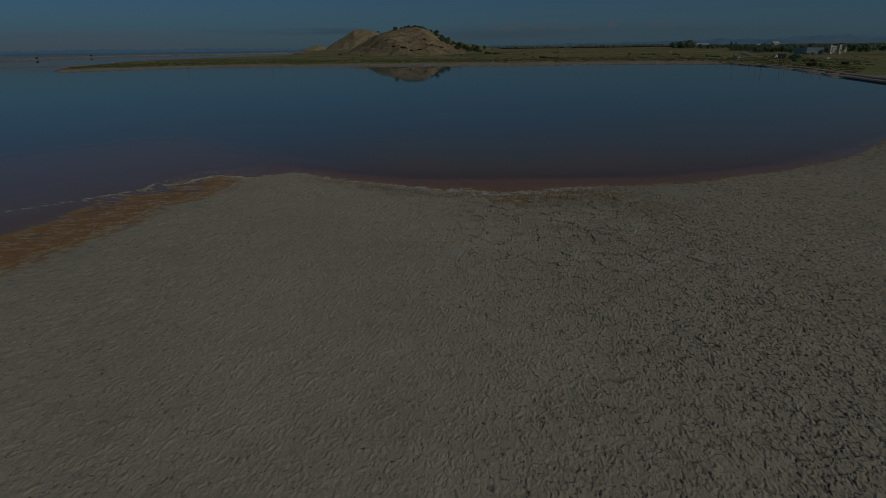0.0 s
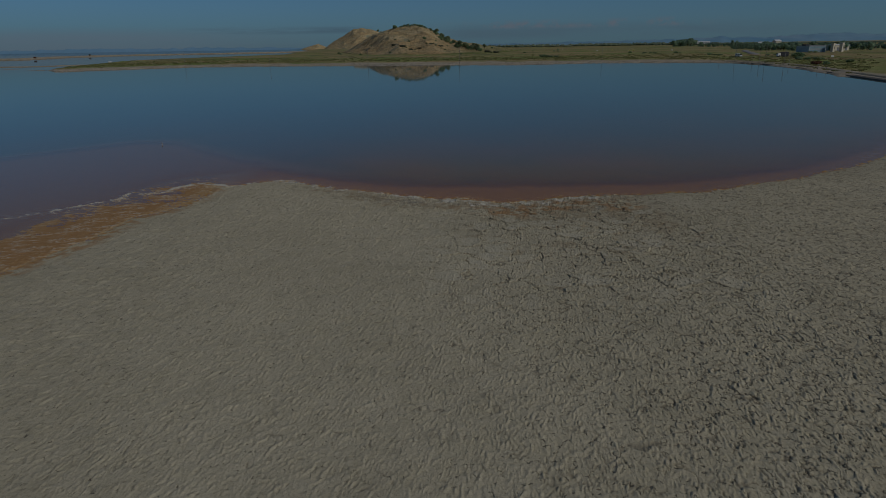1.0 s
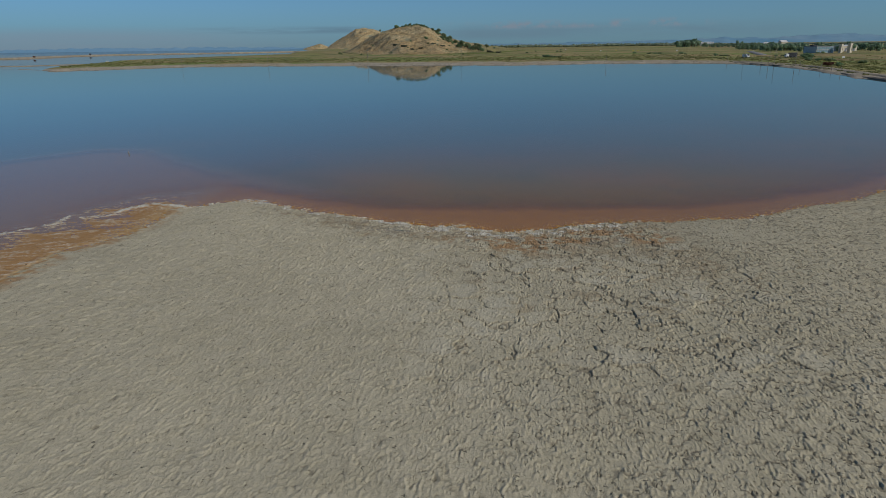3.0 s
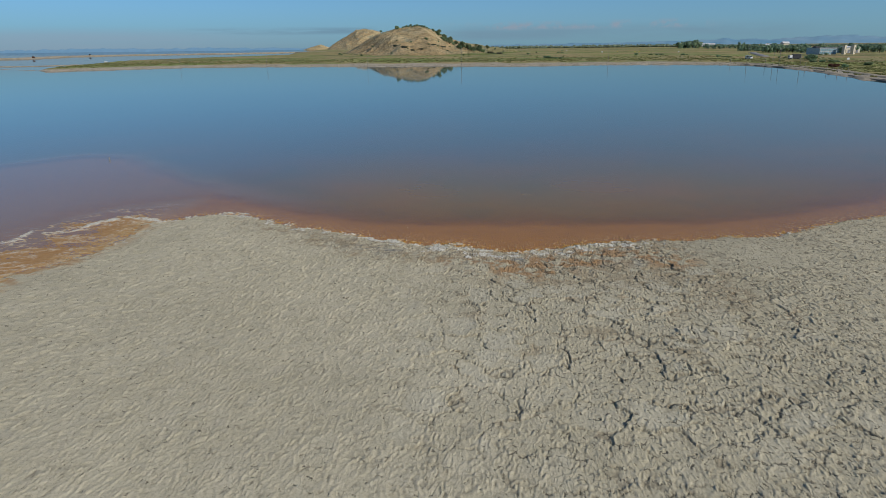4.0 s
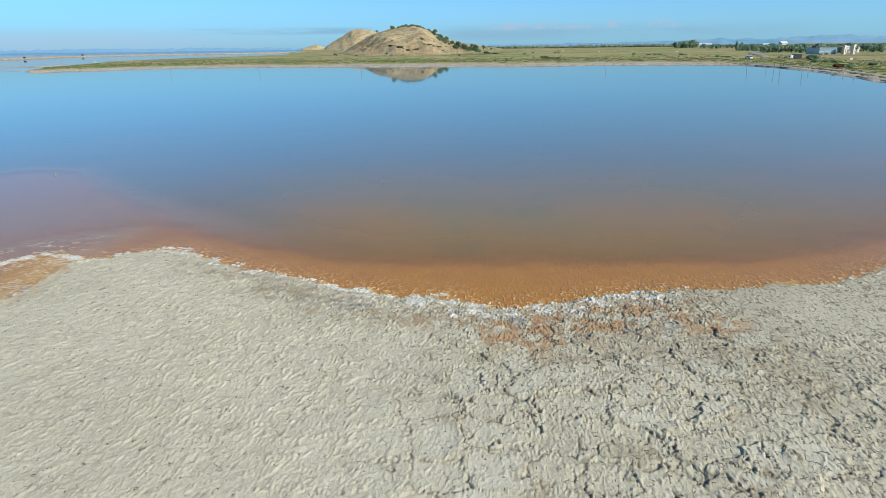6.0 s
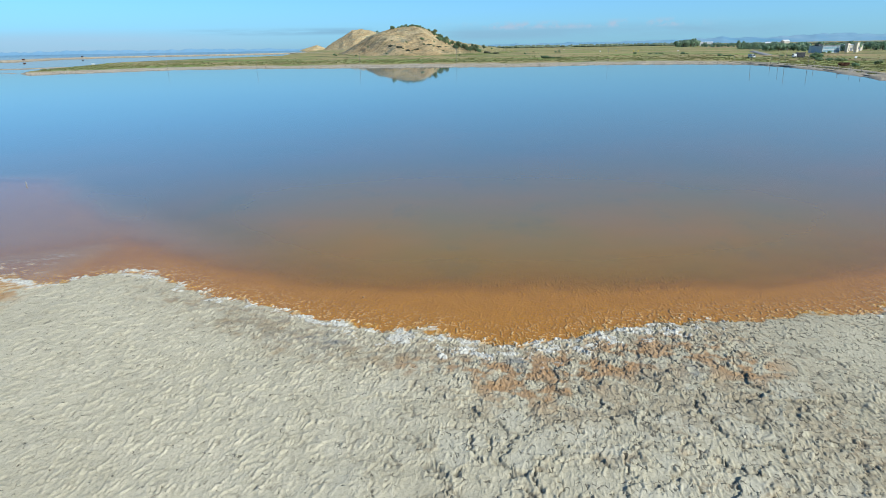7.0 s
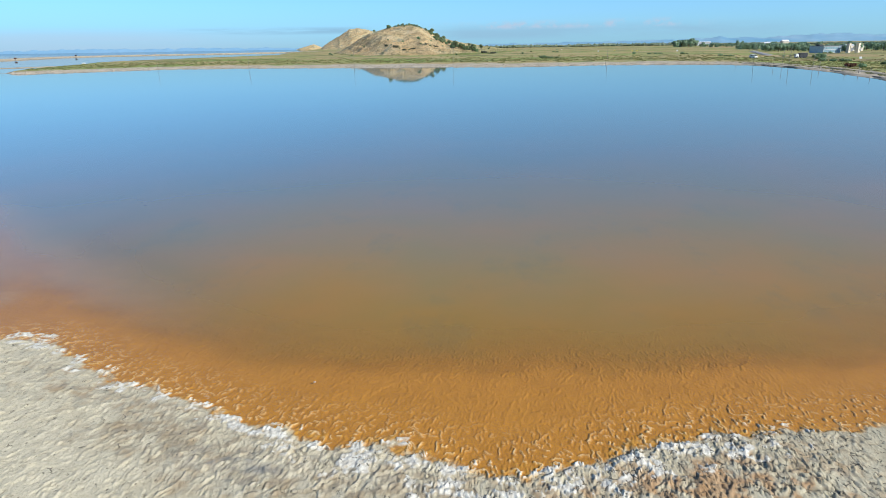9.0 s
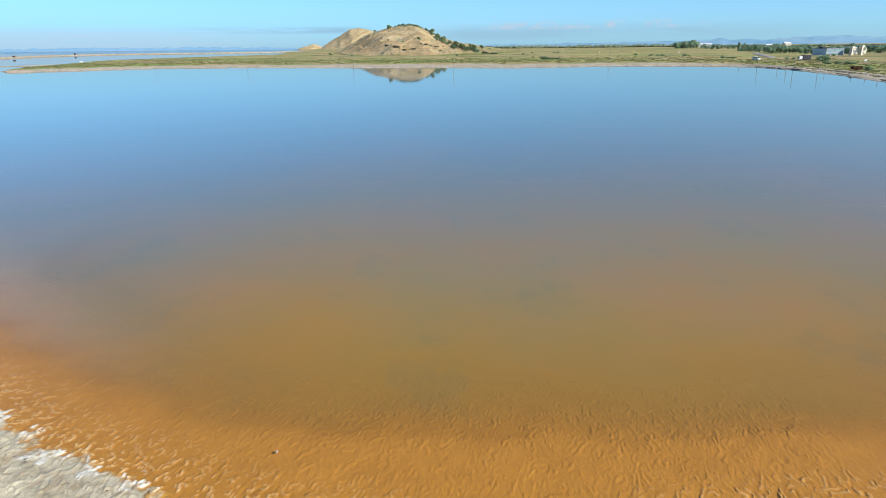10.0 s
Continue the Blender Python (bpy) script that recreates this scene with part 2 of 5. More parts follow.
def mud_material():
    k = Mat("mud", 0.86, 0, 0.25)
    big = k.noise(0.16, 4)
    mid = k.noise(1.1, 5, 0.6)
    fine = k.noise(14, 6, 0.65)
    dry = k.ramp(big, (0.36, (0.466, 0.419, 0.287)), (0.62, (0.552, 0.498, 0.348)))
    dry = k.mix(k.ramp(mid, (0.35, 0.0), (0.68, 0.55)), dry, (0.590, 0.535, 0.390))
    dry = k.mix(k.ramp(fine, (0.34, 0.45), (0.52, 0.0)), dry, (0.26, 0.235, 0.165))
    dry = k.mix(k.ramp(k.noise(30, 3, 0.6), (0.30, 0.7), (0.40, 0.0)), dry, (0.20, 0.175, 0.12))
    dry = k.mix(k.math("MULTIPLY", k.attr("rough"), 0.22), dry, (0.340, 0.306, 0.198))
    dry = k.mix(k.math("MULTIPLY", k.attr("pale"), 0.38), dry, (0.565, 0.535, 0.418))
    # damp brown and slate stains by the water
    damp = k.mix(k.ramp(k.noise(1.7, 5, 0.6), (0.47, 0.0), (0.62, 1.0)), (0.34, 0.250, 0.140), (0.225, 0.225, 0.175))
    damp = k.mix(k.ramp(k.noise(5.0, 4), (0.40, 0.0), (0.70, 0.7)), damp, (0.38, 0.32, 0.225))
    c = k.mix(k.math("MULTIPLY", k.attr("damp"), 0.85), dry, damp)
    c = k.mix(k.attr("slate"), c, k.ramp(k.noise(5, 4), (0.35, (0.165, 0.185, 0.180)), (0.65, (0.285, 0.285, 0.255))))
    c = k.mix(k.attr("brown"), c, k.ramp(k.noise(9, 4), (0.35, (0.245, 0.190, 0.105)), (0.65, (0.370, 0.300, 0.195))))
    rust = k.ramp(k.noise(3.1, 4), (0.3, (0.37, 0.195, 0.072)), (0.7, (0.43, 0.265, 0.130)))
    c = k.mix(k.attr("rust"), c, rust)
    # crack floors are coloured darker
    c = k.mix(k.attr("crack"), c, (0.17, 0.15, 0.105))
    orange = k.mix(k.ramp(k.noise(0.9, 5), (0.35, 0.0), (0.7, 1.0)), (0.475, 0.242, 0.038), (0.415, 0.207, 0.032))
    orange = k.mix(k.ramp(fine, (0.38, 0.35), (0.6, 0.0)), orange, (0.34, 0.155, 0.042))
    c = k.mix(k.attr("brine"), c, orange)
    salt = k.mix(k.ramp(k.noise(9, 5), (0.40, 0.0), (0.6, 1.0)), (0.68, 0.665, 0.575), (0.52, 0.485, 0.40))
    c = k.mix(k.attr("tips"), c, k.ramp(k.noise(6, 4), (0.35, (0.56, 0.36, 0.145)), (0.65, (0.64, 0.47, 0.255))))
    c = k.mix(k.attr("salt"), c, salt)
    k.colour(c)
    wet = k.ramp(k.attr("damp"), (0.0, 0.9), (1.0, 0.6))
    k.l.new(wet, k.b.inputs["Roughness"])
    # short drying cracks
    vor = k.n.new("ShaderNodeTexVoronoi")
    vor.feature = "DISTANCE_TO_EDGE"
    vor.inputs["Scale"].default_value = 4.6
    mp = k.n.new("ShaderNodeMapping")
    mp.inputs["Scale"].default_value = (1.15, 0.85, 1.0)
    wob = k.n.new("ShaderNodeVectorMath")
    wob.operation = "ADD"
    k.l.new(k.co, wob.inputs[0])
    nz = k.n.new("ShaderNodeTexNoise")
    nz.inputs["Scale"].default_value, nz.inputs["Detail"].default_value = 3.5, 3
    k.l.new(k.co, nz.inputs["Vector"])
    sc = k.n.new("ShaderNodeVectorMath")
    sc.operation = "SCALE"
    sc.inputs["Scale"].default_value = 0.22
    k.l.new(nz.outputs["Color"], sc.inputs[0])
    k.l.new(sc.outputs[0], wob.inputs[1])
    k.l.new(wob.outputs[0], mp.inputs[0])
    k.l.new(mp.outputs[0], vor.inputs["Vector"])
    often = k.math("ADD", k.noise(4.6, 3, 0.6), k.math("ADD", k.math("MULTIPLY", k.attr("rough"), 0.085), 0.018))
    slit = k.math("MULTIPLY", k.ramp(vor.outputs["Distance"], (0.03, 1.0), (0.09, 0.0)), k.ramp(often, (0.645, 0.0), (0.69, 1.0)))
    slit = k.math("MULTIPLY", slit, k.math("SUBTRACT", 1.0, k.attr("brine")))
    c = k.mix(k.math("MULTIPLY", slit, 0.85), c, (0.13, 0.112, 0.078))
    k.colour(c)
    # thin raised worm-like wrinkles on flat plates, in two lays
    def worms(stretch, turn, half, patch, low):
        mp2 = k.n.new("ShaderNodeMapping")
        mp2.inputs["Scale"].default_value = stretch
        mp2.inputs["Rotation"].default_value = (0, 0, turn)
        k.l.new(wob.outputs[0], mp2.inputs[0])
        t = k.n.new("ShaderNodeTexNoise")
        t.inputs["Scale"].default_value, t.inputs["Detail"].default_value, t.inputs["Roughness"].default_value = 1.0, 1.2, 0.4
        k.l.new(mp2.outputs[0], t.inputs["Vector"])
        off = k.math("ABSOLUTE", k.math("SUBTRACT", t.outputs["Fac"], 0.5), 0.0)
        return k.math("MULTIPLY", k.ramp(off, (0.0, 1.0), (half * 0.35, 0.8), (half, 0.0)), k.ramp(k.noise(patch, 3, 0.6), (low, 0.0), (low + 0.09, 1.0)))
    worm1 = worms((5.5, 2.9, 1.0), 0.25, 0.045, 2.3, 0.42)
    worm2 = worms((7.5, 4.6, 1.0), -0.45, 0.050, 2.9, 0.46)
    worm = k.math("MAXIMUM", worm1, worm2)
    dryness = k.math("SUBTRACT", 1.0, k.math("MULTIPLY", k.attr("brine"), 0.75))
    # paler wrinkle tops: dry crust, and a highlight put into the colour
    crust = k.math("MULTIPLY", worm, k.math("MULTIPLY", dryness, 0.12))
    crust = k.math("MAXIMUM", crust, k.math("MULTIPLY", k.attr("string"), 0.12))
    soiled = k.math("MAXIMUM", k.math("MAXIMUM", k.attr("damp"), k.attr("brown")), k.math("MAXIMUM", k.attr("rust"), k.attr("slate")))
    crust = k.math("MULTIPLY", crust, k.math("SUBTRACT", 1.0, k.math("MINIMUM", k.math("MULTIPLY", soiled, 1.0), 0.85)))
    crust = k.math("MULTIPLY", crust, k.math("SUBTRACT", 1.0, k.attr("salt")))
    c = k.mix(crust, c, k.mix(k.attr("brine"), (0.660, 0.612, 0.480), (0.56, 0.34, 0.15)))
    k.colour(c)
    wrinkle = k.math("SUBTRACT", k.math("MULTIPLY", worm, 0.22), k.math("MULTIPLY", slit, 0.8))
    wrinkle = k.math("MULTIPLY", wrinkle, dryness)
    h = k.math("ADD", k.math("ADD", wrinkle, k.math("MULTIPLY", k.noise(7.0, 5, 0.62), 0.40)), k.math("MULTIPLY", k.noise(24, 4, 0.6), 0.22))
    return k.bump(h, 0.85, 0.035).m


def water_material():
    k = Mat("brine_water")
    n, l = k.n, k.l
    n.remove(k.b)
    out = n["Material Output"]
    bump = n.new("ShaderNodeBump")
    bump.inputs["Strength"].default_value, bump.inputs["Distance"].default_value = 0.04, 0.015
    l.new(k.noise(0.6, 2, 0.45, (0.35, 1.5, 1.0)), bump.inputs["Height"])
    clear = n.new("ShaderNodeBsdfTransparent")
    clear.inputs[0].default_value = (0.98, 0.93, 0.86, 1)
    murk = n.new("ShaderNodeBsdfDiffuse")
    tint = k.ramp(k.noise(0.10, 4, 0.6), (0.35, (0.310, 0.202, 0.047)), (0.65, (0.370, 0.200, 0.042)))
    tint = k.mix(k.ramp(k.noise(0.23, 5, 0.7, (1.0, 0.6, 1.0)), (0.55, 0.0), (0.68, 0.38)), tint, (0.205, 0.175, 0.070))
    # tint of deeper water, with extra brightness of the sky's reflection painted in
    tint = k.mix(k.attr("deep"), tint, (0.104, 0.196, 0.218))
    # half-murky water painted paler, to make up for light its bed loses
    tint = k.mix(k.math("MINIMUM", k.attr("silt"), 0.8), tint, (0.470, 0.340, 0.215))
    l.new(tint, murk.inputs[0])
    body = n.new("ShaderNodeMixShader")
    l.new(k.attr("murk"), body.inputs[0]); l.new(clear.outputs[0], body.inputs[1]); l.new(murk.outputs[0], body.inputs[2])
    gloss = n.new("ShaderNodeBsdfGlossy")
    gloss.inputs["Roughness"].default_value = 0.03
    l.new(bump.outputs[0], gloss.inputs["Normal"])
    face = n.new("ShaderNodeLayerWeight")
    face.inputs["Blend"].default_value = 0.5
    shine = k.math("ADD", k.math("MULTIPLY", k.math("POWER", face.outputs["Facing"], 5.0), 0.975), 0.025)
    mixed = n.new("ShaderNodeMixShader")
    l.new(shine, mixed.inputs[0]); l.new(body.outputs[0], mixed.inputs[1]); l.new(gloss.outputs[0], mixed.inputs[2])
    l.new(mixed.outputs[0], out.inputs["Surface"])
    return k.m


def land_material():
    """Marsh: green pickleweed in front, straw behind, pale mud rim by the water."""
    k = Mat("marsh", 0.9, 0, 0.15)
    streak = k.noise(0.02, 6, 0.68, (0.9, 0.55, 1))
    clump = k.noise(0.25, 5, 0.6)
    green = k.ramp(clump, (0.35, (0.165, 0.235, 0.055)), (0.65, (0.275, 0.325, 0.095)))
    straw = k.ramp(clump, (0.35, (0.285, 0.235, 0.105)), (0.65, (0.390, 0.320, 0.165)))
    c = k.mix(k.ramp(streak, (0.42, 0.0), (0.60, 1.0)), green, straw)
    c = k.mix(k.math("MULTIPLY", k.attr("dry"), 0.7), c, straw)
    c = k.mix(k.ramp(k.noise(0.012, 6, 0.7, (0.5, 0.9, 1)), (0.50, 0.0), (0.58, 0.7)), c, (0.185, 0.265, 0.070))
    c = k.mix(k.ramp(k.noise(0.016, 6, 0.72, (0.35, 0.8, 1)), (0.49, 0.0), (0.57, 0.75)), c, (0.430, 0.310, 0.160))
    c = k.mix(k.ramp(k.noise(0.03, 5, 0.7, (0.7, 0.4, 1)), (0.53, 0.0), (0.64, 0.8)), c, (0.110, 0.118, 0.055))
    c = k.mix(k.math("MULTIPLY", k.ramp(k.noise(0.045, 5, 0.7, (0.8, 0.35, 1)), (0.50, 0.0), (0.60, 0.7)), k.attr("dry")), c, (0.30, 0.185, 0.095))
    mud = k.ramp(k.noise(0.16, 7, 0.75), (0.40, (0.34, 0.290, 0.21)), (0.60, (0.47, 0.415, 0.325)))
    c = k.mix(k.attr("rim"), c, mud)
    return k.colour(c).bump(k.noise(0.8, 5, 0.65), 0.9, 0.6).m


def hill_material():
    """Dry grass in tan and straw, bare orange earth low down, grey-green sage in drifts."""
    k = Mat("dry_grass_hill", 0.9, 0, 0.1)
    c = k.ramp(k.noise(0.03, 6, 0.65), (0.35, (0.50, 0.350, 0.165)), (0.62, (0.66, 0.530, 0.310)))
    c = k.mix(k.ramp(k.noise(0.018, 5, 0.6, (1, 0.5, 2)), (0.48, 0.0), (0.60, 0.55)), c, (0.58, 0.390, 0.190))
    c = k.mix(k.ramp(k.noise(0.10, 6, 0.75), (0.50, 0.0), (0.62, 0.75)), c, (0.255, 0.230, 0.120))
    c = k.mix(k.ramp(k.noise(0.40, 5, 0.75), (0.54, 0.0), (0.60, 0.75)), c, (0.150, 0.165, 0.085))
    c = k.mix(k.ramp(k.noise(0.045, 6, 0.65, (1, 0.35, 1.4)), (0.56, 0.0), (0.62, 0.8)), c, (0.260, 0.275, 0.190))
    c = k.mix(k.attr("green"), c, (0.200, 0.235, 0.075))
    return k.colour(c).bump(k.noise(0.30, 6, 0.7), 1.0, 3.5).m


def simple(name, a, b, scale, rough=0.8, metal=0.0, bump=0.3, own=True, spec=0.3):
    k = Mat(name, rough, metal, spec)
    k.colour(k.ramp(k.noise(scale, 5, 0.6, own=own), (0.35, a), (0.65, b)))
    return k.bump(k.noise(scale * 3, 4, 0.6, own=own), bump, 0.02).m


def leaf_material(name, dark, light):
    k = Mat(name, 0.75, 0, 0.25)
    c = k.mix(k.island(), dark, light)
    c = k.mix(k.math("MULTIPLY", k.rand(), 0.25), c, tuple(v * 0.6 for v in dark))
    k.colour(c)
    # thin leaves let some light through
    thru = k.n.new("ShaderNodeBsdfTranslucent")
    k.l.new(c, thru.inputs[0])
    mixed = k.n.new("ShaderNodeMixShader")
    mixed.inputs[0].default_value = 0.5
    k.l.new(k.b.outputs[0], mixed.inputs[1])
    k.l.new(thru.outputs[0], mixed.inputs[2])
    k.l.new(mixed.outputs[0], k.n["Material Output"].inputs["Surface"])
    return k.m


# stands in for distance haze: blue put into the colour, plus a glow
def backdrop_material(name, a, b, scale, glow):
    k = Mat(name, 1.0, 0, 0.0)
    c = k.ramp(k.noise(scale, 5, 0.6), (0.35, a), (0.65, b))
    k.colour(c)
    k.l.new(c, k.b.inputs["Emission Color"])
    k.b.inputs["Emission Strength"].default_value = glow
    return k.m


MUD = mud_material()
WATER = water_material()
MARSH = land_material()
HILL = hill_material()
# oak, olive and town leaves are lightened: distance haze put into their base colours
LEAF_DARK = leaf_material("oak_leaf", (0.170, 0.275, 0.150), (0.310, 0.420, 0.225))
LEAF_OLIVE = leaf_material("olive_leaf", (0.180, 0.245, 0.130), (0.310, 0.370, 0.200))
LEAF_TOWN = leaf_material("town_leaf", (0.230, 0.350, 0.235), (0.370, 0.480, 0.320))
LEAF_GREY = leaf_material("sage_leaf", (0.105, 0.120, 0.080), (0.190, 0.195, 0.140))
LEAF_RUST = leaf_material("dry_leaf", (0.110, 0.050, 0.032), (0.210, 0.105, 0.065))
BARK = simple("bark", (0.085, 0.065, 0.048), (0.170, 0.135, 0.105), 6, 0.9)
POLE_WOOD = simple("weathered_wood", (0.200, 0.185, 0.165), (0.330, 0.305, 0.270), 5, 0.85)
WHITE_PAINT = simple("white_paint", (0.70, 0.70, 0.68), (0.82, 0.82, 0.80), 2, 0.45)
YELLOW_PAINT = simple("yellow_paint", (0.62, 0.50, 0.10), (0.72, 0.60, 0.16), 4, 0.5)
CREAM_PAINT = simple("cream_render", (0.58, 0.52, 0.40), (0.68, 0.62, 0.50), 0.6, 0.8)
GREY_PAINT = simple("grey_panel", (0.16, 0.17, 0.19), (0.24, 0.25, 0.27), 0.8, 0.6)
PALE_PANEL = simple("pale_panel", (0.42, 0.50, 0.50), (0.52, 0.58, 0.58), 0.8, 0.6)
DARK_PANEL = simple("dark_panel", (0.030, 0.032, 0.036), (0.060, 0.062, 0.068), 1.5, 0.5)
TEAL_GLASS = simple("teal_glass", (0.20, 0.34, 0.40), (0.28, 0.43, 0.48), 0.3, 0.22, 0.0, 0.05, True, 0.6)
RUBBER = simple("rubber", (0.018, 0.018, 0.019), (0.035, 0.035, 0.036), 9, 0.8)
WINDOW_GLASS = simple("window_glass", (0.020, 0.026, 0.032), (0.040, 0.048, 0.056), 1, 0.08, 0.0, 0.02, True, 0.7)
ASPHALT = simple("asphalt", (0.24, 0.235, 0.225), (0.33, 0.32, 0.305), 0.8, 0.9, 0.0, 0.3, False)
GRAVEL = simple("gravel_path", (0.27, 0.235, 0.18), (0.38, 0.335, 0.26), 1.6, 0.9, 0.0, 0.6, False)
ROCK = simple("bank_rock", (0.105, 0.090, 0.068), (0.21, 0.180, 0.135), 2.2, 0.9, 0.0, 0.6, False)
SALT = simple("salt", (0.62, 0.58, 0.55), (0.82, 0.81, 0.81), 8, 0.7, 0.0, 0.5, False)
PEBBLE = simple("pebble", (0.22, 0.15, 0.10), (0.52, 0.44, 0.36), 14, 0.8)
# haze painted into these two tones; the last number makes them glow
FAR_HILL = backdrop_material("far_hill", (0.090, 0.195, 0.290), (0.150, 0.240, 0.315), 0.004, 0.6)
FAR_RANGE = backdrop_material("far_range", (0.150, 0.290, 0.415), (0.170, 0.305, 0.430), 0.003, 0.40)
WOOD_FAR = simple("far_foliage", (0.110, 0.150, 0.095), (0.165, 0.200, 0.125), 0.05, 0.9, 0.0, 0.6, False)


# ---- mesh helpers ----
def mesh_from(name, verts, faces, material, shade=True):
    me = bpy.data.meshes.new(name)
    verts, faces = np.asarray(verts, np.float32), np.asarray(faces, np.int32)
    me.vertices.add(len(verts)); me.vertices.foreach_set("co", verts.ravel())
    k = faces.shape[1]
    me.loops.add(faces.size); me.loops.foreach_set("vertex_index", faces.ravel())
    me.polygons.add(len(faces))
    me.polygons.foreach_set("loop_start", np.arange(0, faces.size, k, dtype=np.int32))
    if shade:
        me.polygons.foreach_set("use_smooth", np.ones(len(faces), bool))
    me.update(calc_edges=True)
    me.materials.append(material)
    return me


def grid_faces(rows, cols):
    i = np.arange(rows * cols, dtype=np.int32).reshape(rows, cols)
    return np.stack([i[:-1, :-1], i[:-1, 1:], i[1:, 1:], i[1:, :-1]], -1).reshape(-1, 4)


def put_attr(me, name, values):
    a = me.attributes.new(name, "FLOAT", "POINT")
    a.data.foreach_set("value", np.asarray(values, np.float32).ravel())


def part(name, bm, material, parent=None, label="", smooth_shade=False):
    me = bpy.data.meshes.new(name)
    bm.to_mesh(me)
    bm.free()
    me.materials.append(material)
    if smooth_shade:
        me.polygons.foreach_set("use_smooth", np.ones(len(me.polygons), bool))
    ob = new(name, me)
    if parent:
        ob.parent = parent
    if label:
        tagged(ob, label)
    return ob


def box(bm, cx, cy, cz, sx, sy, sz, bevel=0.0):
    geo = bmesh.ops.create_cube(bm, size=1.0, matrix=Matrix.LocRotScale((cx, cy, cz), None, (sx, sy, sz)))
    if bevel:
        edges = list({e for v in geo["verts"] for e in v.link_edges})
        bmesh.ops.bevel(bm, geom=edges, offset=bevel, segments=2, affect="EDGES", profile=0.5)
    return bm


def stretched(start, growth, limit):
    """Coordinates that step out from 0 with growing steps."""
    out, step, at = [], start, 0.0
    while at < limit:
        step *= growth
        at += step
        out.append(at)
    return out


# ---- the mud flat and pond bed: one sheet to the horizon ----
FINE = 0.049
NARROW, WIDE = 0.023, 0.031                          # finer across the way than along it
xs = np.concatenate([np.arange(-10, -2, WIDE), np.arange(-2, 11.001, NARROW)])


def edge_steps(first):
    out = stretched(first, 1.005, 15)
    out += [out[-1] + v for v in stretched(out[-1] - out[-2], 1.03, 19)]
    return np.array(out + [out[-1] + v for v in stretched(out[-1] - out[-2], 1.16, 4700)])


xs = np.concatenate([-10 - edge_steps(WIDE)[::-1], xs, xs[-1] + edge_steps(NARROW)])
ys = np.arange(10.4, 50.4, FINE)
back = stretched(FINE, 1.045, 9)
back += [back[-1] + v for v in stretched(back[-1] - back[-2], 1.2, 900)]
ahead = stretched(FINE, 1.03, 22)
ahead += [ahead[-1] + v for v in stretched(ahead[-1] - ahead[-2], 1.2, 4700)]
ys = np.concatenate([10.4 - np.array(back[::-1]), ys, ys[-1] + np.array(ahead)])
gx, gy = np.meshgrid(xs, ys)


# the longest open cracks
CRACKS = [[(-0.87, 36.43), (-0.75, 35.78), (-0.57, 35.31)], [(-0.95, 35.14), (-1.19, 34.56), (-1.26, 34.16)], [(1.01, 35.63), (0.72, 34.93), (0.90, 34.42)],
          [(0.53, 34.48), (0.77, 34.02), (0.94, 33.49)], [(2.95, 35.91), (3.02, 35.20)], [(3.77, 31.50), (3.99, 30.98), (4.12, 30.58)], [(5.78, 32.72), (5.87, 32.28)],
          [(6.41, 33.41), (6.36, 32.95)], [(5.44, 30.80), (5.55, 30.04)], [(12.06, 44.87), (12.64, 44.02), (12.80, 42.75)], [(6.97, 40.89), (7.09, 40.30)],
          [(4.05, 33.80), (4.18, 33.10)], [(1.84, 31.44), (1.89, 30.79), (1.78, 30.21)], [(0.43, 30.45), (0.49, 30.05)]]
# stains on the mud: place and reach
BROWN = [(1.5, 38.6, 3.2, 1.6), (6.5, 38.8, 2.6, 1.5), (8.6, 36.5, 1.2, 1.8), (-1.32, 33.94, 0.45, 0.4), (2.44, 35.68, 0.5, 0.25), (0.78, 34.34, 0.3, 0.25), (3.32, 32.81, 0.9, 0.45), (5.98, 32.17, 0.5, 0.6), (5.42, 31.54, 0.6, 0.4),
         (0.89, 31.48, 0.3, 0.3), (0.45, 31.02, 0.45, 0.2), (7.23, 35.56, 0.35, 0.5), (6.38, 34.99, 0.3, 0.4), (3.6, 39.6, 3.6, 1.7), (-4.0, 40.7, 3.2, 0.9), (-9.5, 42.6, 2.5, 0.7)]
RUST = [(2.6, 40.3, 1.6, 0.9), (7.6, 40.6, 1.2, 1.0), (0.6, 38.9, 0.9, 0.8), (-2.6, 40.0, 0.9, 0.5), (1.56, 39.6, 1.1, 1.4), (6.0, 41.9, 1.6, 1.0), (4.2, 41.4, 1.3, 1.0), (-0.33, 39.7, 1.3, 1.0)]
SLATE = [(-0.02, 40.4, 1.0, 0.5), (-2.31, 41.0, 0.9, 0.5), (4.46, 40.1, 0.7, 0.6), (6.04, 40.2, 1.0, 0.5), (1.15, 40.5, 0.6, 0.5), (-7.3, 41.8, 0.9, 0.4), (-5.95, 41.2, 0.8, 0.5)]


def spots(x, y, places):
    total = np.zeros_like(x)
    for cx, cy, rx, ry in places:
        total += np.exp(-(((x - cx) / rx) ** 2 + ((y - cy) / ry) ** 2))
    return total


def ridged(x, y, seed, width):
    """Narrow raised lines along a noise's zero level, 0 to 1."""
    return np.clip(1 - np.abs(grad_noise(x, y, seed)) / width, 0, 1)


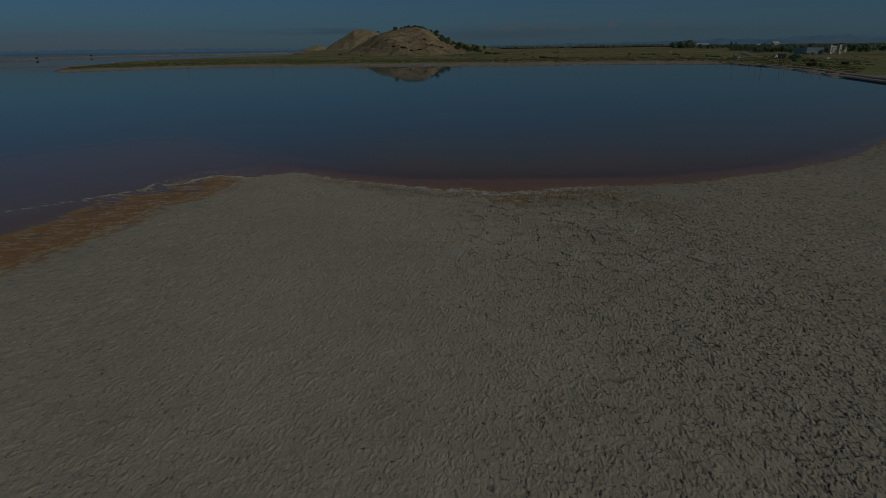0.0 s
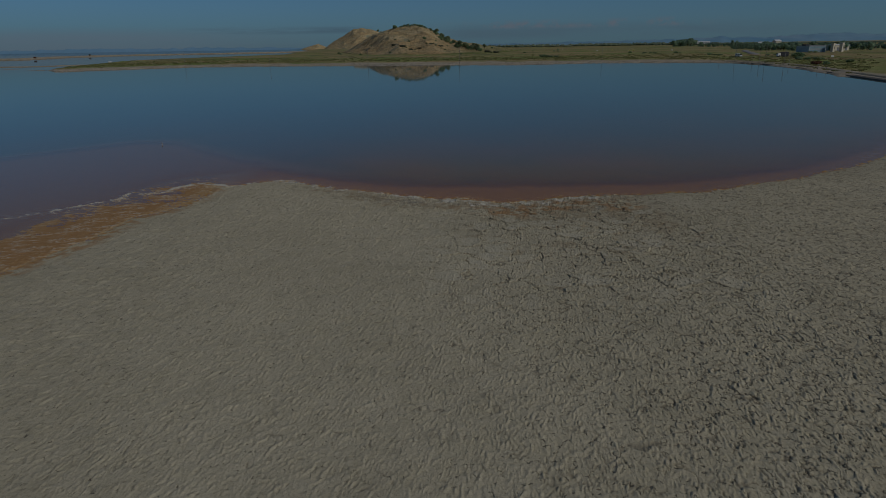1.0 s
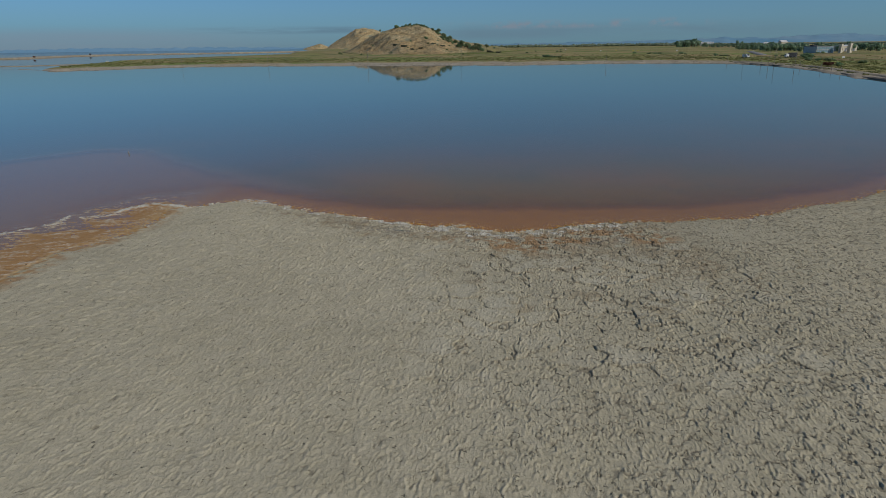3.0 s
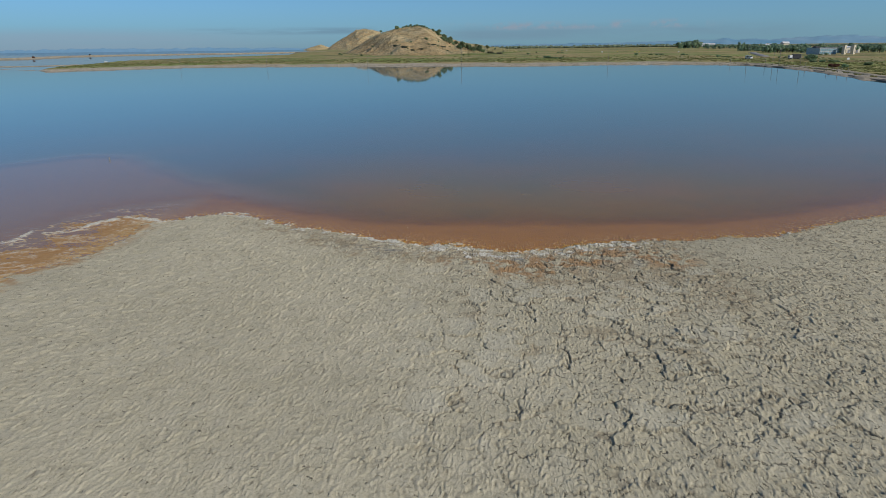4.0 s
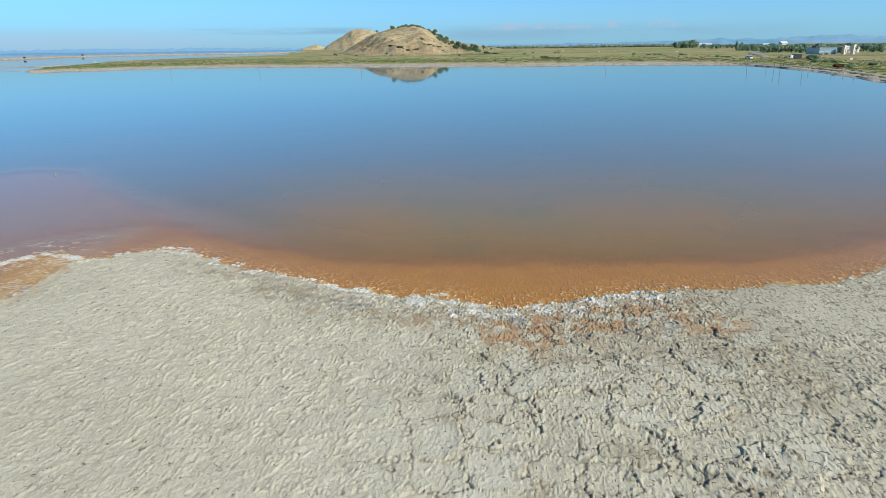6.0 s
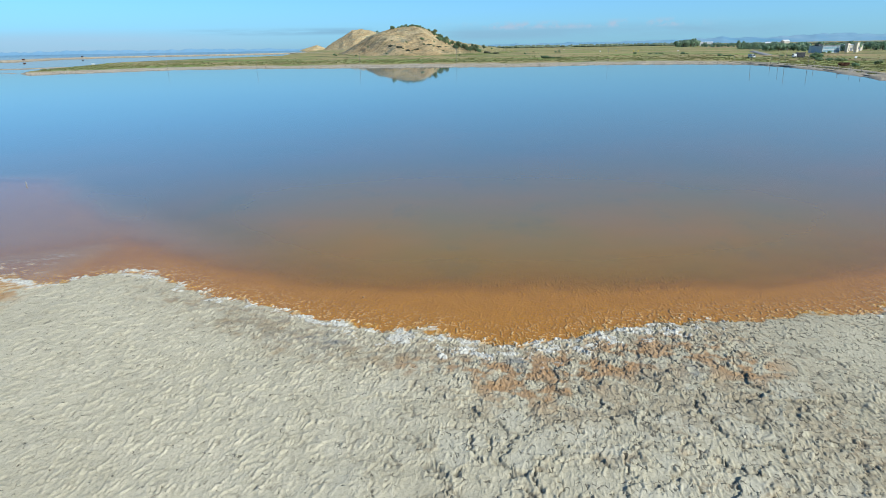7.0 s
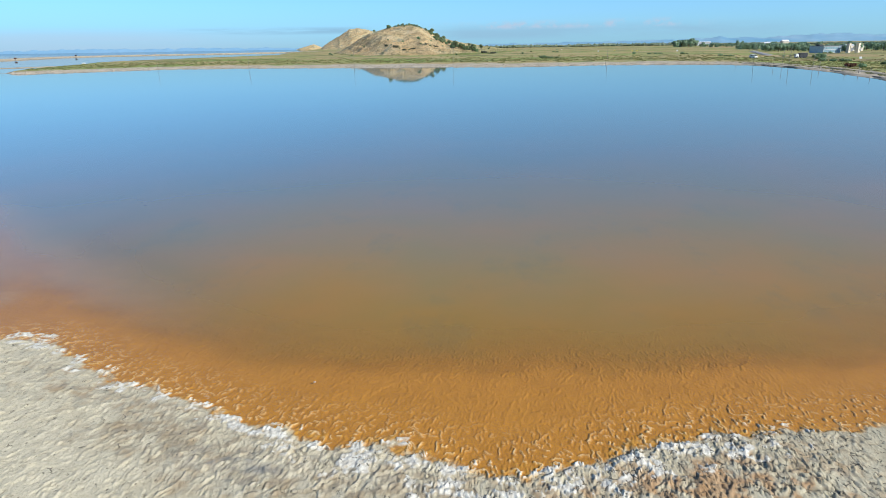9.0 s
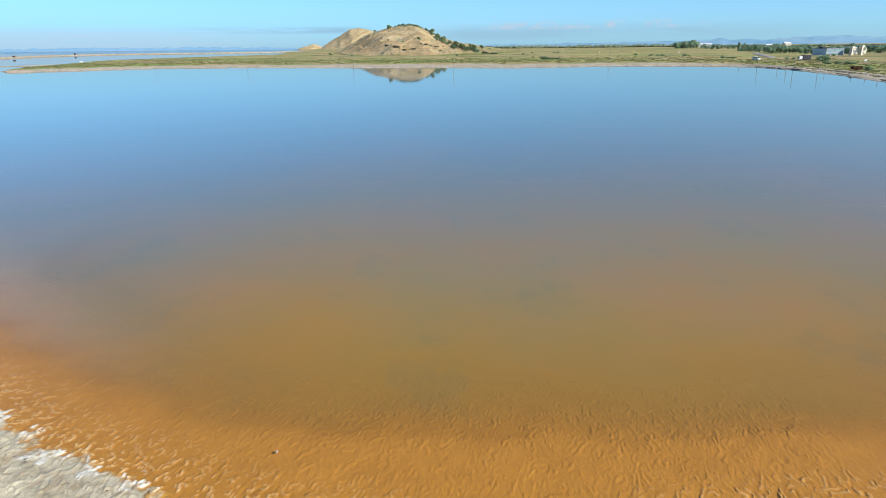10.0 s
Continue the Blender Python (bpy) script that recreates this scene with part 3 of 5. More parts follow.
def worms(x, y, sx, sy, turn, seed, half):
    """Crooked raised strings of an even width, 0 to 1."""
    c, s = math.cos(turn), math.sin(turn)
    u, v = (c * x + s * y) / sx, (c * y - s * x) / sy
    n = grad_noise(u, v, seed)
    du, dv = (grad_noise(u + 0.02, v, seed) - n) / (0.02 * sx), (grad_noise(u, v + 0.02, seed) - n) / (0.02 * sy)
    return smooth(half, half * 0.25, np.abs(n) / (np.hypot(du, dv) + 0.8))


def creases(x, y, size, seed, half, keep):
    """Thin sharp raised creases, in broken runs, 0 to 1."""
    n = grad_noise(x / size, y / (size * 1.15), seed)
    du = (grad_noise(x / size + 0.03, y / (size * 1.15), seed) - n) / (0.03 * size)
    dv = (grad_noise(x / size, y / (size * 1.15) + 0.03, seed) - n) / (0.03 * size * 1.15)
    line = np.clip(1 - np.abs(n) / (np.hypot(du, dv) + 1.2) / half, 0, 1)
    runs = smooth(-0.10, 0.12, grad_noise(x / (size * 1.1) + 3.7, y / (size * 1.1), seed + 3) + keep)
    return smooth(0, 0.75, line) * runs


def mud_relief(x, y, s):
    """Height of creases, steps and plates over the smooth flat, and how deep in a crack."""
    wx, wy = x + 0.05 * fbm(x / 0.22, y / 0.25, 21, 3), y + 0.06 * fbm(x / 0.25, y / 0.27, 22, 3)
    rough = smooth(-6, 8, x + 3.5 * grad_noise(x / 7, y / 7, 31) + 0.10 * (y - 30))
    plates = np.clip(smooth(-6, -1, x) * smooth(13, 8, x) * smooth(23, 28, y), 0, 1)
    margin = smooth(-5, -1.2, s) * smooth(-10, -3, x) * smooth(12, 9, x)                 # the crust crumples towards the water
    shore_west = smooth(-13, -6, s) * smooth(-1.5, -6, x)
    px, py = x + 0.45 * fbm(x / 1.0, y / 1.0, 61, 4), y + 0.45 * fbm(x / 1.0, y / 1.0, 62, 4)
    g1, g2, gval = cells(px / 1.45, py / 1.30, 63)
    g = (g2 - g1) * 0.65                                                                 # metres from a plate's edge
    calm = smooth(7.7, 8.9, x + 0.5 * grad_noise(x / 1.1, y / 1.1, 64)) * smooth(-5.5, -3.5, s + 1.2 * grad_noise(x / 2, y / 2, 69)) * smooth(16, 12.5, x)     # a smooth, firm patch by the eastern edge
    plain = plates * smooth(0.10, 0.30, g) * smooth(0.10, 0.35, gval) * (1 - 0.8 * margin)
    # thin turned-up creases: a fine net everywhere, taller in the far east, sparse and long by the western shore
    east = smooth(6.5, 11, x + 1.2 * grad_noise(x / 3, y / 3, 46)) * (1 - calm)
    patch = 0.22 * grad_noise(x / 1.7, y / 1.9, 47) + 0.12 * grad_noise(x / 0.6, y / 0.7, 48)
    keep = 0.06 + 0.08 * rough + 0.18 * margin - 0.17 * plain - 0.25 * calm + patch
    c1 = creases(wx, wy, 0.24, 41, 0.032, keep - 0.22 * shore_west)
    c2 = creases(wx + 5.1, wy, 0.155, 42, 0.026, keep - 0.06 - 0.28 * shore_west)
    c3 = creases(0.94 * wx + 0.34 * wy, 0.94 * wy - 0.34 * wx, 0.42, 44, 0.038, keep + 0.04 - 0.05 * rough)
    near_x = smooth(40, 20, np.abs(x))
    string = np.maximum.reduce([c1, 0.75 * c2, c3])
    lively = 0.50 + 0.80 * smooth(-0.45, 0.5, grad_noise(x / 0.45, y / 0.5, 49))
    z = near_x * lively * (0.020 + 0.006 * rough + 0.004 * east + 0.014 * margin + 0.010 * shore_west) * string
    # small flakes that lie at uneven heights
    f1, f2, val = cells(wx / 0.36, wy / 0.40, 51)
    f1b, f2b, valb = cells(wx / 0.17 + 7.3, wy / 0.19, 53)
    broken = smooth(-0.15, 0.25, grad_noise(x / 0.9, y / 1.0, 52) + 0.30 * rough - 0.10 + 0.3 * margin - 0.4 * shore_west) * (1 - 0.75 * plain) * (1 - 0.8 * calm)
    flake = smooth(0.02, 0.10, f2 - f1)
    z += broken * (0.003 + 0.006 * rough + 0.006 * east) * (val - 0.5) * flake + broken * (0.002 + 0.003 * rough + 0.006 * margin) * (valb - 0.5)
    # meandering drying cracks between hand-wide flakes, their eastern lip lifted
    mx, my = x + 0.16 * fbm(x / 0.34, y / 0.36, 24, 3), y + 0.16 * fbm(x / 0.36, y / 0.34, 25, 3)
    h1, h2, hval = cells(mx / 0.62, my / 0.58, 26)
    hd = (h2 - h1) * 0.30
    tears = smooth(-0.10, 0.12, grad_noise(x / 1.0, y / 1.1, 27) + 0.10 * rough + 0.08 - 0.20 * plain - 0.4 * calm) * (0.30 + 0.70 * rough) * (1 - 0.6 * plates)
    gap = smooth(0.030, 0.010, hd) * tears
    z += smooth(0.075, 0.028, hd) * (1 - gap) * tears * 0.013 * smooth(-0.2, 0.2, grad_noise(x / 0.2, y / 0.22, 28)) - gap * 0.022 + 0.010 * rough * (hval - 0.5)
    # gentle swells between
    z += (0.005 + 0.003 * rough + 0.007 * shore_west) * grad_noise(wx / 0.36, wy / 0.42, 43) + 0.003 * grad_noise(wx / 0.13, wy / 0.14, 45) * near_x
    # a few short open slits
    slit = ridged(wx / 0.30, wy / 0.46, 55, 0.10) * smooth(0.30, 0.42, grad_noise(x / 0.26, y / 0.3, 56) + 0.06 * rough)
    z -= slit * 0.022
    cx, cy = x + 0.12 * fbm(x / 0.3, y / 0.3, 57, 3), y + 0.10 * fbm(x / 0.3, y / 0.3, 59, 3)
    here = (x > -3) & (x < 14) & (y > 28) & (y < 46)
    dist = np.full_like(x, 9.0)
    for line in CRACKS:
        dist[here] = np.minimum(dist[here], line_distance(cx[here], cy[here], line))
    long_crack = smooth(0.055, 0.015, dist) * smooth(-0.5, 0.0, grad_noise(x / 0.25, y / 0.3, 58))
    z += 0.030 * smooth(0.22, 0.07, dist) * (1 - long_crack) * smooth(-0.3, 0.3, grad_noise(x / 0.12, y / 0.13, 60)) - 0.045 * long_crack
    # broad plates: thin cracks between crumbly, slightly raised borders
    zone = plates * smooth(0.6, -0.8, s)
    split = smooth(0.042, 0.014, g) * zone * smooth(-0.40, 0.0, grad_noise(x / 0.9, y / 0.9, 66))
    crumb = smooth(-0.25, 0.35, grad_noise(x / 0.16, y / 0.18, 67))
    border = smooth(0.15, 0.03, g) * zone * crumb * smooth(-0.35, 0.2, grad_noise(x / 1.1, y / 1.1, 65))
    z += border * 0.020 - split * 0.040 + zone * (0.048 * (gval - 0.5) + 0.030 * smooth(0.45, 0.08, g) * (hashed(np.floor(gval * 997), np.floor(gval * 331), 5) - 0.35))
    z = z * (1 - 0.5 * calm) + 0.022 * fbm(x / 2.6, y / 2.6, 71, 3)
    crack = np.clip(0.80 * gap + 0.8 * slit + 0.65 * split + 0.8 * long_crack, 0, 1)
    seam = border * smooth(-0.05, 0.35, grad_noise(x / 1.1, y / 1.2, 68))
    return z, crack, rough, string * near_x, seam, plain * smooth(0.25, 0.75, gval)


def build_ground():
    x, y = gx.ravel(), gy.ravel()
    s, depth, e = plan(x, y)
    near = (np.abs(x) < 75) & (y > -20) & (y < 90)
    rel, crack, rough, string, seam, pale = (np.zeros_like(x) for _ in range(6))
    rel[near], crack[near], rough[near], string[near], seam[near], pale[near] = mud_relief(x[near], y[near], s[near])
    land = 0.015 + 0.20 * (1 - np.exp(np.minimum(s, 0) / 5.0))
    base = np.where(s < 0, land, -depth)
    damp_relief = np.where(s < 0, 1.0, np.clip(1.0 - 0.68 * smooth(-0.1, 0.6, s) + 0.30 * smooth(-1.0, 1.5, e), 0.1, 2))
    fade = smooth(70, 40, np.abs(x)) * smooth(0.5, 9, y) * smooth(88, 66, y)
    z = base + rel * damp_relief * fade
    # raised salty lumps along the water's edge
    lump = ridged(x / 0.22 + 0.4 * grad_noise(x / 0.3, y / 0.3, 80), y / 0.24, 81, 0.5)
    rimline = np.exp(-((s - 0.15) / 0.42) ** 2)
    z += rimline * (0.006 + 0.004 * lump) * near
    shallow = smooth(3.2, 0.2, s) * (s > 0) * near
    strings = worms(x + 0.08 * fbm(x / 0.3, y / 0.3, 84, 2), y, 0.19, 0.27, 0.3, 83, 0.036) * smooth(-0.05, 0.15, grad_noise(x / 0.25, y / 0.3, 85))
    z += shallow * 0.034 * strings
    side_flat = smooth(-20, -23, x) * smooth(10, 16, y) * smooth(0, 0.4, s)      # very shallow brine flat west of the mud
    ls = line_distance(x, y, SALT_LINE)
    z = np.where((side_flat > 0) & (s < 8), z + side_flat * (0.030 + 0.010 * grad_noise(x / 1.7, y / 1.3, 104)) * smooth(7.0, 4.5, s), z)
    n_big = fbm(x / 0.9, y / 0.9, 91, 4)
    n_edge = fbm(x / 0.35, y / 0.35, 93, 3)
    strength = 0.25 * smooth(-22, -20, x) + 0.75 * smooth(11, 6, x) * smooth(-21.6, -20.2, x) + 0.45 * np.exp(-((x - 14.5) / 1.2) ** 2)
    wide = smooth(-9, -3, x) * smooth(9, 6.5, x)
    salt = np.exp(-((s - 0.05 + 0.45 * wide + 0.42 * n_big + 0.15 * n_edge) / (0.36 + 0.50 * wide)) ** 4) * strength
    salt = smooth(0.50, 0.80, salt * (0.60 + 0.95 * fbm(x / 0.8, y / 0.55, 99, 3) + 0.40 * n_edge + 0.35 * strings - 0.10 * wide))
    salt *= smooth(-0.52, -0.05, grad_noise(x / 0.21, y / 0.24, 103) + 0.3 * strings)
    salt2 = smooth(0.42, 0.75, np.exp(-((ls + 0.28 * n_big) / 0.32) ** 2) * (0.80 + 0.75 * n_edge + 0.5 * fbm(x / 1.9, y / 1.7, 98, 2))) * (x < -19.5)
    web1, web2, _ = cells(x / 0.95 + 0.6 * n_edge, y / 0.62 + 0.4 * n_edge, 95)
    web = smooth(0.15, 0.03, web2 - web1) * side_flat * np.maximum(smooth(2.6, 0.4, ls), 0.8 * smooth(6.5, 4.0, s)) * smooth(-0.25, 0.25, fbm(x / 1.6, y / 1.1, 96, 2) + 0.16) * 0.75
    tips = np.clip(strings * smooth(2.6, 0.3, s) * smooth(-0.1, 0.2, s), 0, 0.85)                       # what stands out of the brine is crusted
    salt = np.clip(np.maximum.reduce([salt, salt2, web]), 0, 1)
    z += 0.022 * salt * near + 0.02 * salt2 + 0.025 * web
    band = smooth(-2.6, -0.5, s + 1.0 * n_big + 0.9 * smooth(-12, -6, x) * smooth(11, 8, x)) * (s < 0.6) * smooth(-19, -13, x)
    damp = np.clip(band * (0.75 + 0.5 * n_big), 0, 1) * (1 - 0.65 * smooth(8.0, 9.5, x + 0.6 * n_edge))
    ragged = smooth(-0.25, 0.45, n_big + 0.45 * n_edge)
    damp = damp * (0.25 + 0.75 * smooth(-0.3, 0.3, n_edge + 0.4 * fbm(x / 0.6, y / 0.5, 101, 3)))
    blot = spots(x, y, RUST) + smooth(-19, -22, x) * smooth(-1.6, -0.2, s)
    rust = np.clip(0.95 * blot * ragged, 0, 0.75) * (s < 0.5)
    slate = np.clip(1.1 * spots(x, y, SLATE) * smooth(-0.2, 0.5, 0.6 * n_edge - 0.4 * n_big), 0, 0.85) * (s < 0.3)
    brown = np.clip(spots(x, y, BROWN) * (0.45 + 0.6 * n_edge + 0.6 * n_big), 0, 0.55) * (s < 0.2)
    brown = np.maximum(brown, 0.65 * seam)
    stain = smooth(0.30, 0.62, fbm(x / 1.4, y / 1.1, 97, 4)) * smooth(0, 4, x) * smooth(14, 9, x) * smooth(27, 33, y)
    rust = np.maximum(rust, 0.35 * stain * crack ** 0.3)
    shoal = side_flat * smooth(6.5, 4.0, s)
    tips = np.maximum(tips * (1 - 0.5 * shoal), shoal * strings * 0.15)
    rust = np.maximum(rust, 0.95 * shoal)
    west = smooth(-19.5, -20.8, x)
    brine = smooth(-0.10 - 0.3 * west, 0.25 + 0.6 * west, s + (0.25 + 0.4 * west) * n_edge) * (1 - 0.85 * shoal)
    me = mesh_from("ground", np.stack([x, y, z], 1), grid_faces(*gx.shape), MUD)
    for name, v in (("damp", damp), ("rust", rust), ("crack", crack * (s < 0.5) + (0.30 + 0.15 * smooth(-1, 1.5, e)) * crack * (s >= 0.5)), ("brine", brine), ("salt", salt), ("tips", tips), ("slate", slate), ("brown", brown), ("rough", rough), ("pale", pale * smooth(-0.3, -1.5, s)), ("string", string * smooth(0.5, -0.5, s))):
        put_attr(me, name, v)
    return tagged(new("ground", me), "pale grey cracked salt-pond mud with orange brine bed", "ground", kind="structure")


ground = build_ground()


# ---- the pond's water, level, to the horizon ----
def build_water():
    wx = np.arange(-62, 66, 0.55)
    far = np.array(stretched(0.55, 1.12, 4700))
    wx = np.concatenate([-62 - far[::-1], wx, 65.9 + far])
    wy = np.arange(8, 100, 0.55)
    wy = np.concatenate([8 - np.array(stretched(0.55, 1.15, 1200))[::-1], wy, 99.7 + far])
    mx, my = np.meshgrid(wx, wy)
    x, y = mx.ravel(), my.ravel()
    s, depth, e = plan(x, y)
    murk = 1 - np.exp(-np.maximum(depth - 0.10, 0) * 3.9)
    murk = np.maximum(murk, 0.90 * smooth(-0.8, 3.0, e) * smooth(-10, -26, x))
    deep = 1 - np.exp(-np.maximum(e - 4 + 3 * fbm(x / 14, y / 14, 58, 3) + (22 * smooth(-6, -32, x) * smooth(-4.0, 5.0, e) + 7 * smooth(14, 36, x) * smooth(0, 5, e)), 0) / 26)
    lobe = smooth(0.5, 10, s) * smooth(-15, -23, x)
    deep = np.maximum(deep, 0.17 * lobe)
    murk = np.maximum(murk, 0.45 * lobe)
    me = mesh_from("water", np.stack([x, y, np.zeros_like(x)], 1), grid_faces(*mx.shape), WATER)
    put_attr(me, "murk", murk)
    put_attr(me, "deep", deep)
    put_attr(me, "silt", 3.2 * murk * (1 - murk) * smooth(-8, -20, x) * smooth(5, 0.5, e))      # added brightness along the western shelf, against the murk's shade on the bed
    return tagged(new("water", me), "still red-brown brine pond mirroring the blue sky", "water", kind="structure")


water = build_water()


# ---- far land ----
EYE_Y = 25.0
SHORE_T = [-0.93, -0.86, -0.84, -0.820, -0.767, -0.664, -0.563, -0.464, -0.367, -0.272, -0.179, -0.106, 0.002, 0.090, 0.134, 0.219,
           0.303, 0.370, 0.428, 0.469, 0.510, 0.566, 0.70, 0.95]
SHORE_D = [330, 300, 288, 272, 288, 302, 326, 327, 324, 316, 308, 308, 299, 304, 311, 308,
           301, 286, 251, 224, 196, 164, 128, 95]
BACK_T = [-0.93, -0.86, -0.84, -0.820, -0.766, -0.713, -0.661, -0.560, -0.462, -0.365, -0.327, -0.30, -0.27, -0.24]
BACK_D = [330, 300, 290, 316, 366, 430, 520, 625, 727, 860, 1500, 2900, 3600, 4700]


def land_height(t, d, x, y):
    """Height of the far marsh over the water, by its bearing t and its distance d ahead."""
    front = np.interp(t, SHORE_T, SHORE_D) + 3.0 * grad_noise(t * 60, t * 0 + 0.3, 5) + 1.2 * grad_noise(t * 240, t * 0 + 0.7, 6)
    backd = np.interp(t, BACK_T, BACK_D, right=99999)
    a = np.minimum(d - front, (backd - d) * 1.0)
    rim_w = np.interp(t, [-0.9, -0.8, -0.5, -0.1, 0.15, 0.3, 0.34], [9, 13, 22, 34, 26, 18, 18])
    z = np.where(a > 0, 0.12 + (0.75 - 0.4 * smooth(0.30, 0.36, t)) * smooth(0, 1, a / (2 * rim_w)) + 0.25 * smooth(0, 4, a), np.maximum(-0.6, 0.12 + a * 0.12))
    z += (a > 0) * (0.12 * grad_noise(x / 14, y / 30, 7) + 0.06 * grad_noise(x / 5, y / 9, 8)) * smooth(0, 8, a)
    return z, a, rim_w


def build_far_land():
    t = np.concatenate([np.linspace(-0.93, 0.62, 620), np.linspace(0.625, 0.95, 24)])
    off = np.concatenate([np.arange(-6, 10, 1.0), np.arange(10, 120, 3.0), 120 + np.array(stretched(3.0, 1.045, 4300))])
    tt, oo = np.meshgrid(t, off)
    d = np.interp(tt, SHORE_T, SHORE_D) + oo
    x, y = (tt * d).ravel(), (EYE_Y + d).ravel()
    z, a, rim_w = land_height(tt.ravel(), d.ravel(), x, y)
    me = mesh_from("far_land", np.stack([x, y, z], 1), grid_faces(*tt.shape), MARSH)
    put_attr(me, "rim", np.clip(smooth(1.1, 0.75, a / rim_w + 0.25 * fbm(x / 22, y / 40, 12, 3)), 0, 1))
    put_attr(me, "dry", smooth(420, 900, d.ravel() + 60 * grad_noise(x / 60, y / 90, 14)) * 0.4 + 0.4 * smooth(0.33, 0.42, tt.ravel()))
    return tagged(new("far_land", me), "green and straw-coloured marsh behind a pale mud rim", "land", kind="structure")


far_land = build_far_land()

# the hill, its crest as heights along x
CREST_X = [-250, -240, -232, -213, -196, -180, -163, -156, -140, -120, -108, -96, -76, -53, -37, -10, 25]
CREST_Z = [0.2, 1.2, 3, 12, 21, 27, 32, 34, 36.4, 34.4, 29, 22.5, 16.4, 11, 8.4, 5, 1]
HILL_TOE, HILL_CREST, HILL_END = 600.0, 900.0, 1230.0


def hill_height(x, y):
    x0, x = x, x * (HILL_CREST - EYE_Y) / np.clip(y - EYE_Y, 500, 1e9)
    x = -150 + (x + 150) * (1 + 0.28 * np.clip((HILL_CREST - y) / 300, 0, 1))      # narrower at its foot
    crest = np.interp(x, CREST_X, CREST_Z)
    crest = (crest + np.interp(x - 6, CREST_X, CREST_Z) + np.interp(x + 6, CREST_X, CREST_Z)) / 3
    bend = 40 * grad_noise(x / 90, x * 0 + 0.4, 15)
    v = np.where(y < HILL_CREST, (y - HILL_TOE - bend) / (HILL_CREST - HILL_TOE - bend), (HILL_END - y) / (HILL_END - HILL_CREST))
    v = np.clip(v, 0, 1)
    form = np.where(y < HILL_CREST, v ** 1.15, v * v * (3 - 2 * v))
    # two spurs that run down to the front
    spur = 7 * np.exp(-((x + 165 + 0.10 * (y - 700)) / 22) ** 2) + 6 * np.exp(-((x + 105 + 0.08 * (y - 700)) / 20) ** 2)
    z = crest * form + spur * np.clip(v * (1 - v) * 4, 0, 1) * smooth(5, 20, crest)
    gully = (1 - np.abs(grad_noise(x / 26 + 0.4 * grad_noise(x / 40, y / 40, 18), y / 95, 16))) ** 2
    z += (gully - 0.5) * 2.4 * np.clip(v * 3, 0, 1) * (1 - 0.6 * smooth(0.8, 1, form)) * smooth(3, 14, crest)
    z += (0.9 * fbm(x / 12, y / 16, 17, 4) + 0.8 * fbm(x / 34, y / 40, 20, 2)) * np.clip(v * 4, 0, 1) * smooth(2, 9, crest)
    return z + 0.6 - 2.0 * smooth(0.05, 0, form) - 1.5 * smooth(2.5, 1.0, crest)


def build_hill():
    hx, hy = np.meshgrid(np.arange(-350, 46, 1.6), np.arange(HILL_TOE - 50, HILL_END + 10, 2.6))
    x, y = hx.ravel(), hy.ravel()
    z = hill_height(x, y)
    me = mesh_from("hill", np.stack([x, y, z], 1), grid_faces(*hx.shape), HILL)
    put_attr(me, "green", np.clip(smooth(2.6, 0.9, z + 1.2 * fbm(x / 25, y / 25, 19, 3)) + 0.5 * smooth(-70, -20, x), 0, 1))
    return tagged(new("hill", me), "low dry-grass hill with scattered dark shrubs", "hill", kind="structure")


hill = build_hill()


DOME_FAR = 2.2


def dome_height(x, y):
    """The barer hill behind, and the small knoll beside it."""
    q = x * 1275 / np.clip(y - EYE_Y, 900, 1e9)
    prof = 0.90 * np.interp(q, [-392, -380, -372, -356, -332, -315, -298, -280, -250, -225, -190], [0, 4, 11, 21, 35, 46, 48.5, 46, 36, 24, 0])
    v = np.clip(1 - np.abs(y - 1300) / np.where(y < 1300, 260, 200), 0, 1)
    z = prof * (v * v * (3 - 2 * v)) ** 0.8
    r = np.hypot((x + 412) / 34, (y - 1360) / 90)
    z = np.maximum(z, 15 * np.exp(-1.6 * r * r) - 0.5)
    gully = (1 - np.abs(grad_noise(x / 24, y / 80, 116))) ** 2
    return z + (gully - 0.5) * 2.6 * smooth(3, 14, z) + 0.5 * fbm(x / 9, y / 12, 117, 3) - 1.2 * smooth(1.5, 0, z)


def build_dome():
    hx, hy = np.meshgrid(np.arange(-460, -180, 2.0), np.arange(1030, 1510, 4.0))
    x, y = hx.ravel(), hy.ravel()
    z = dome_height(x, y)
    me = mesh_from("hill_back", np.stack([x * DOME_FAR, EYE_Y + (y - EYE_Y) * DOME_FAR, np.maximum(z * DOME_FAR - 11.2, -1.0)], 1), grid_faces(*hx.shape), HILL)
    put_attr(me, "green", smooth(4.5, 1.0, z))
    return tagged(new("hill_back", me), "bare dry-grass dome behind the front hill", "hill", kind="structure")


hill_back = build_dome()


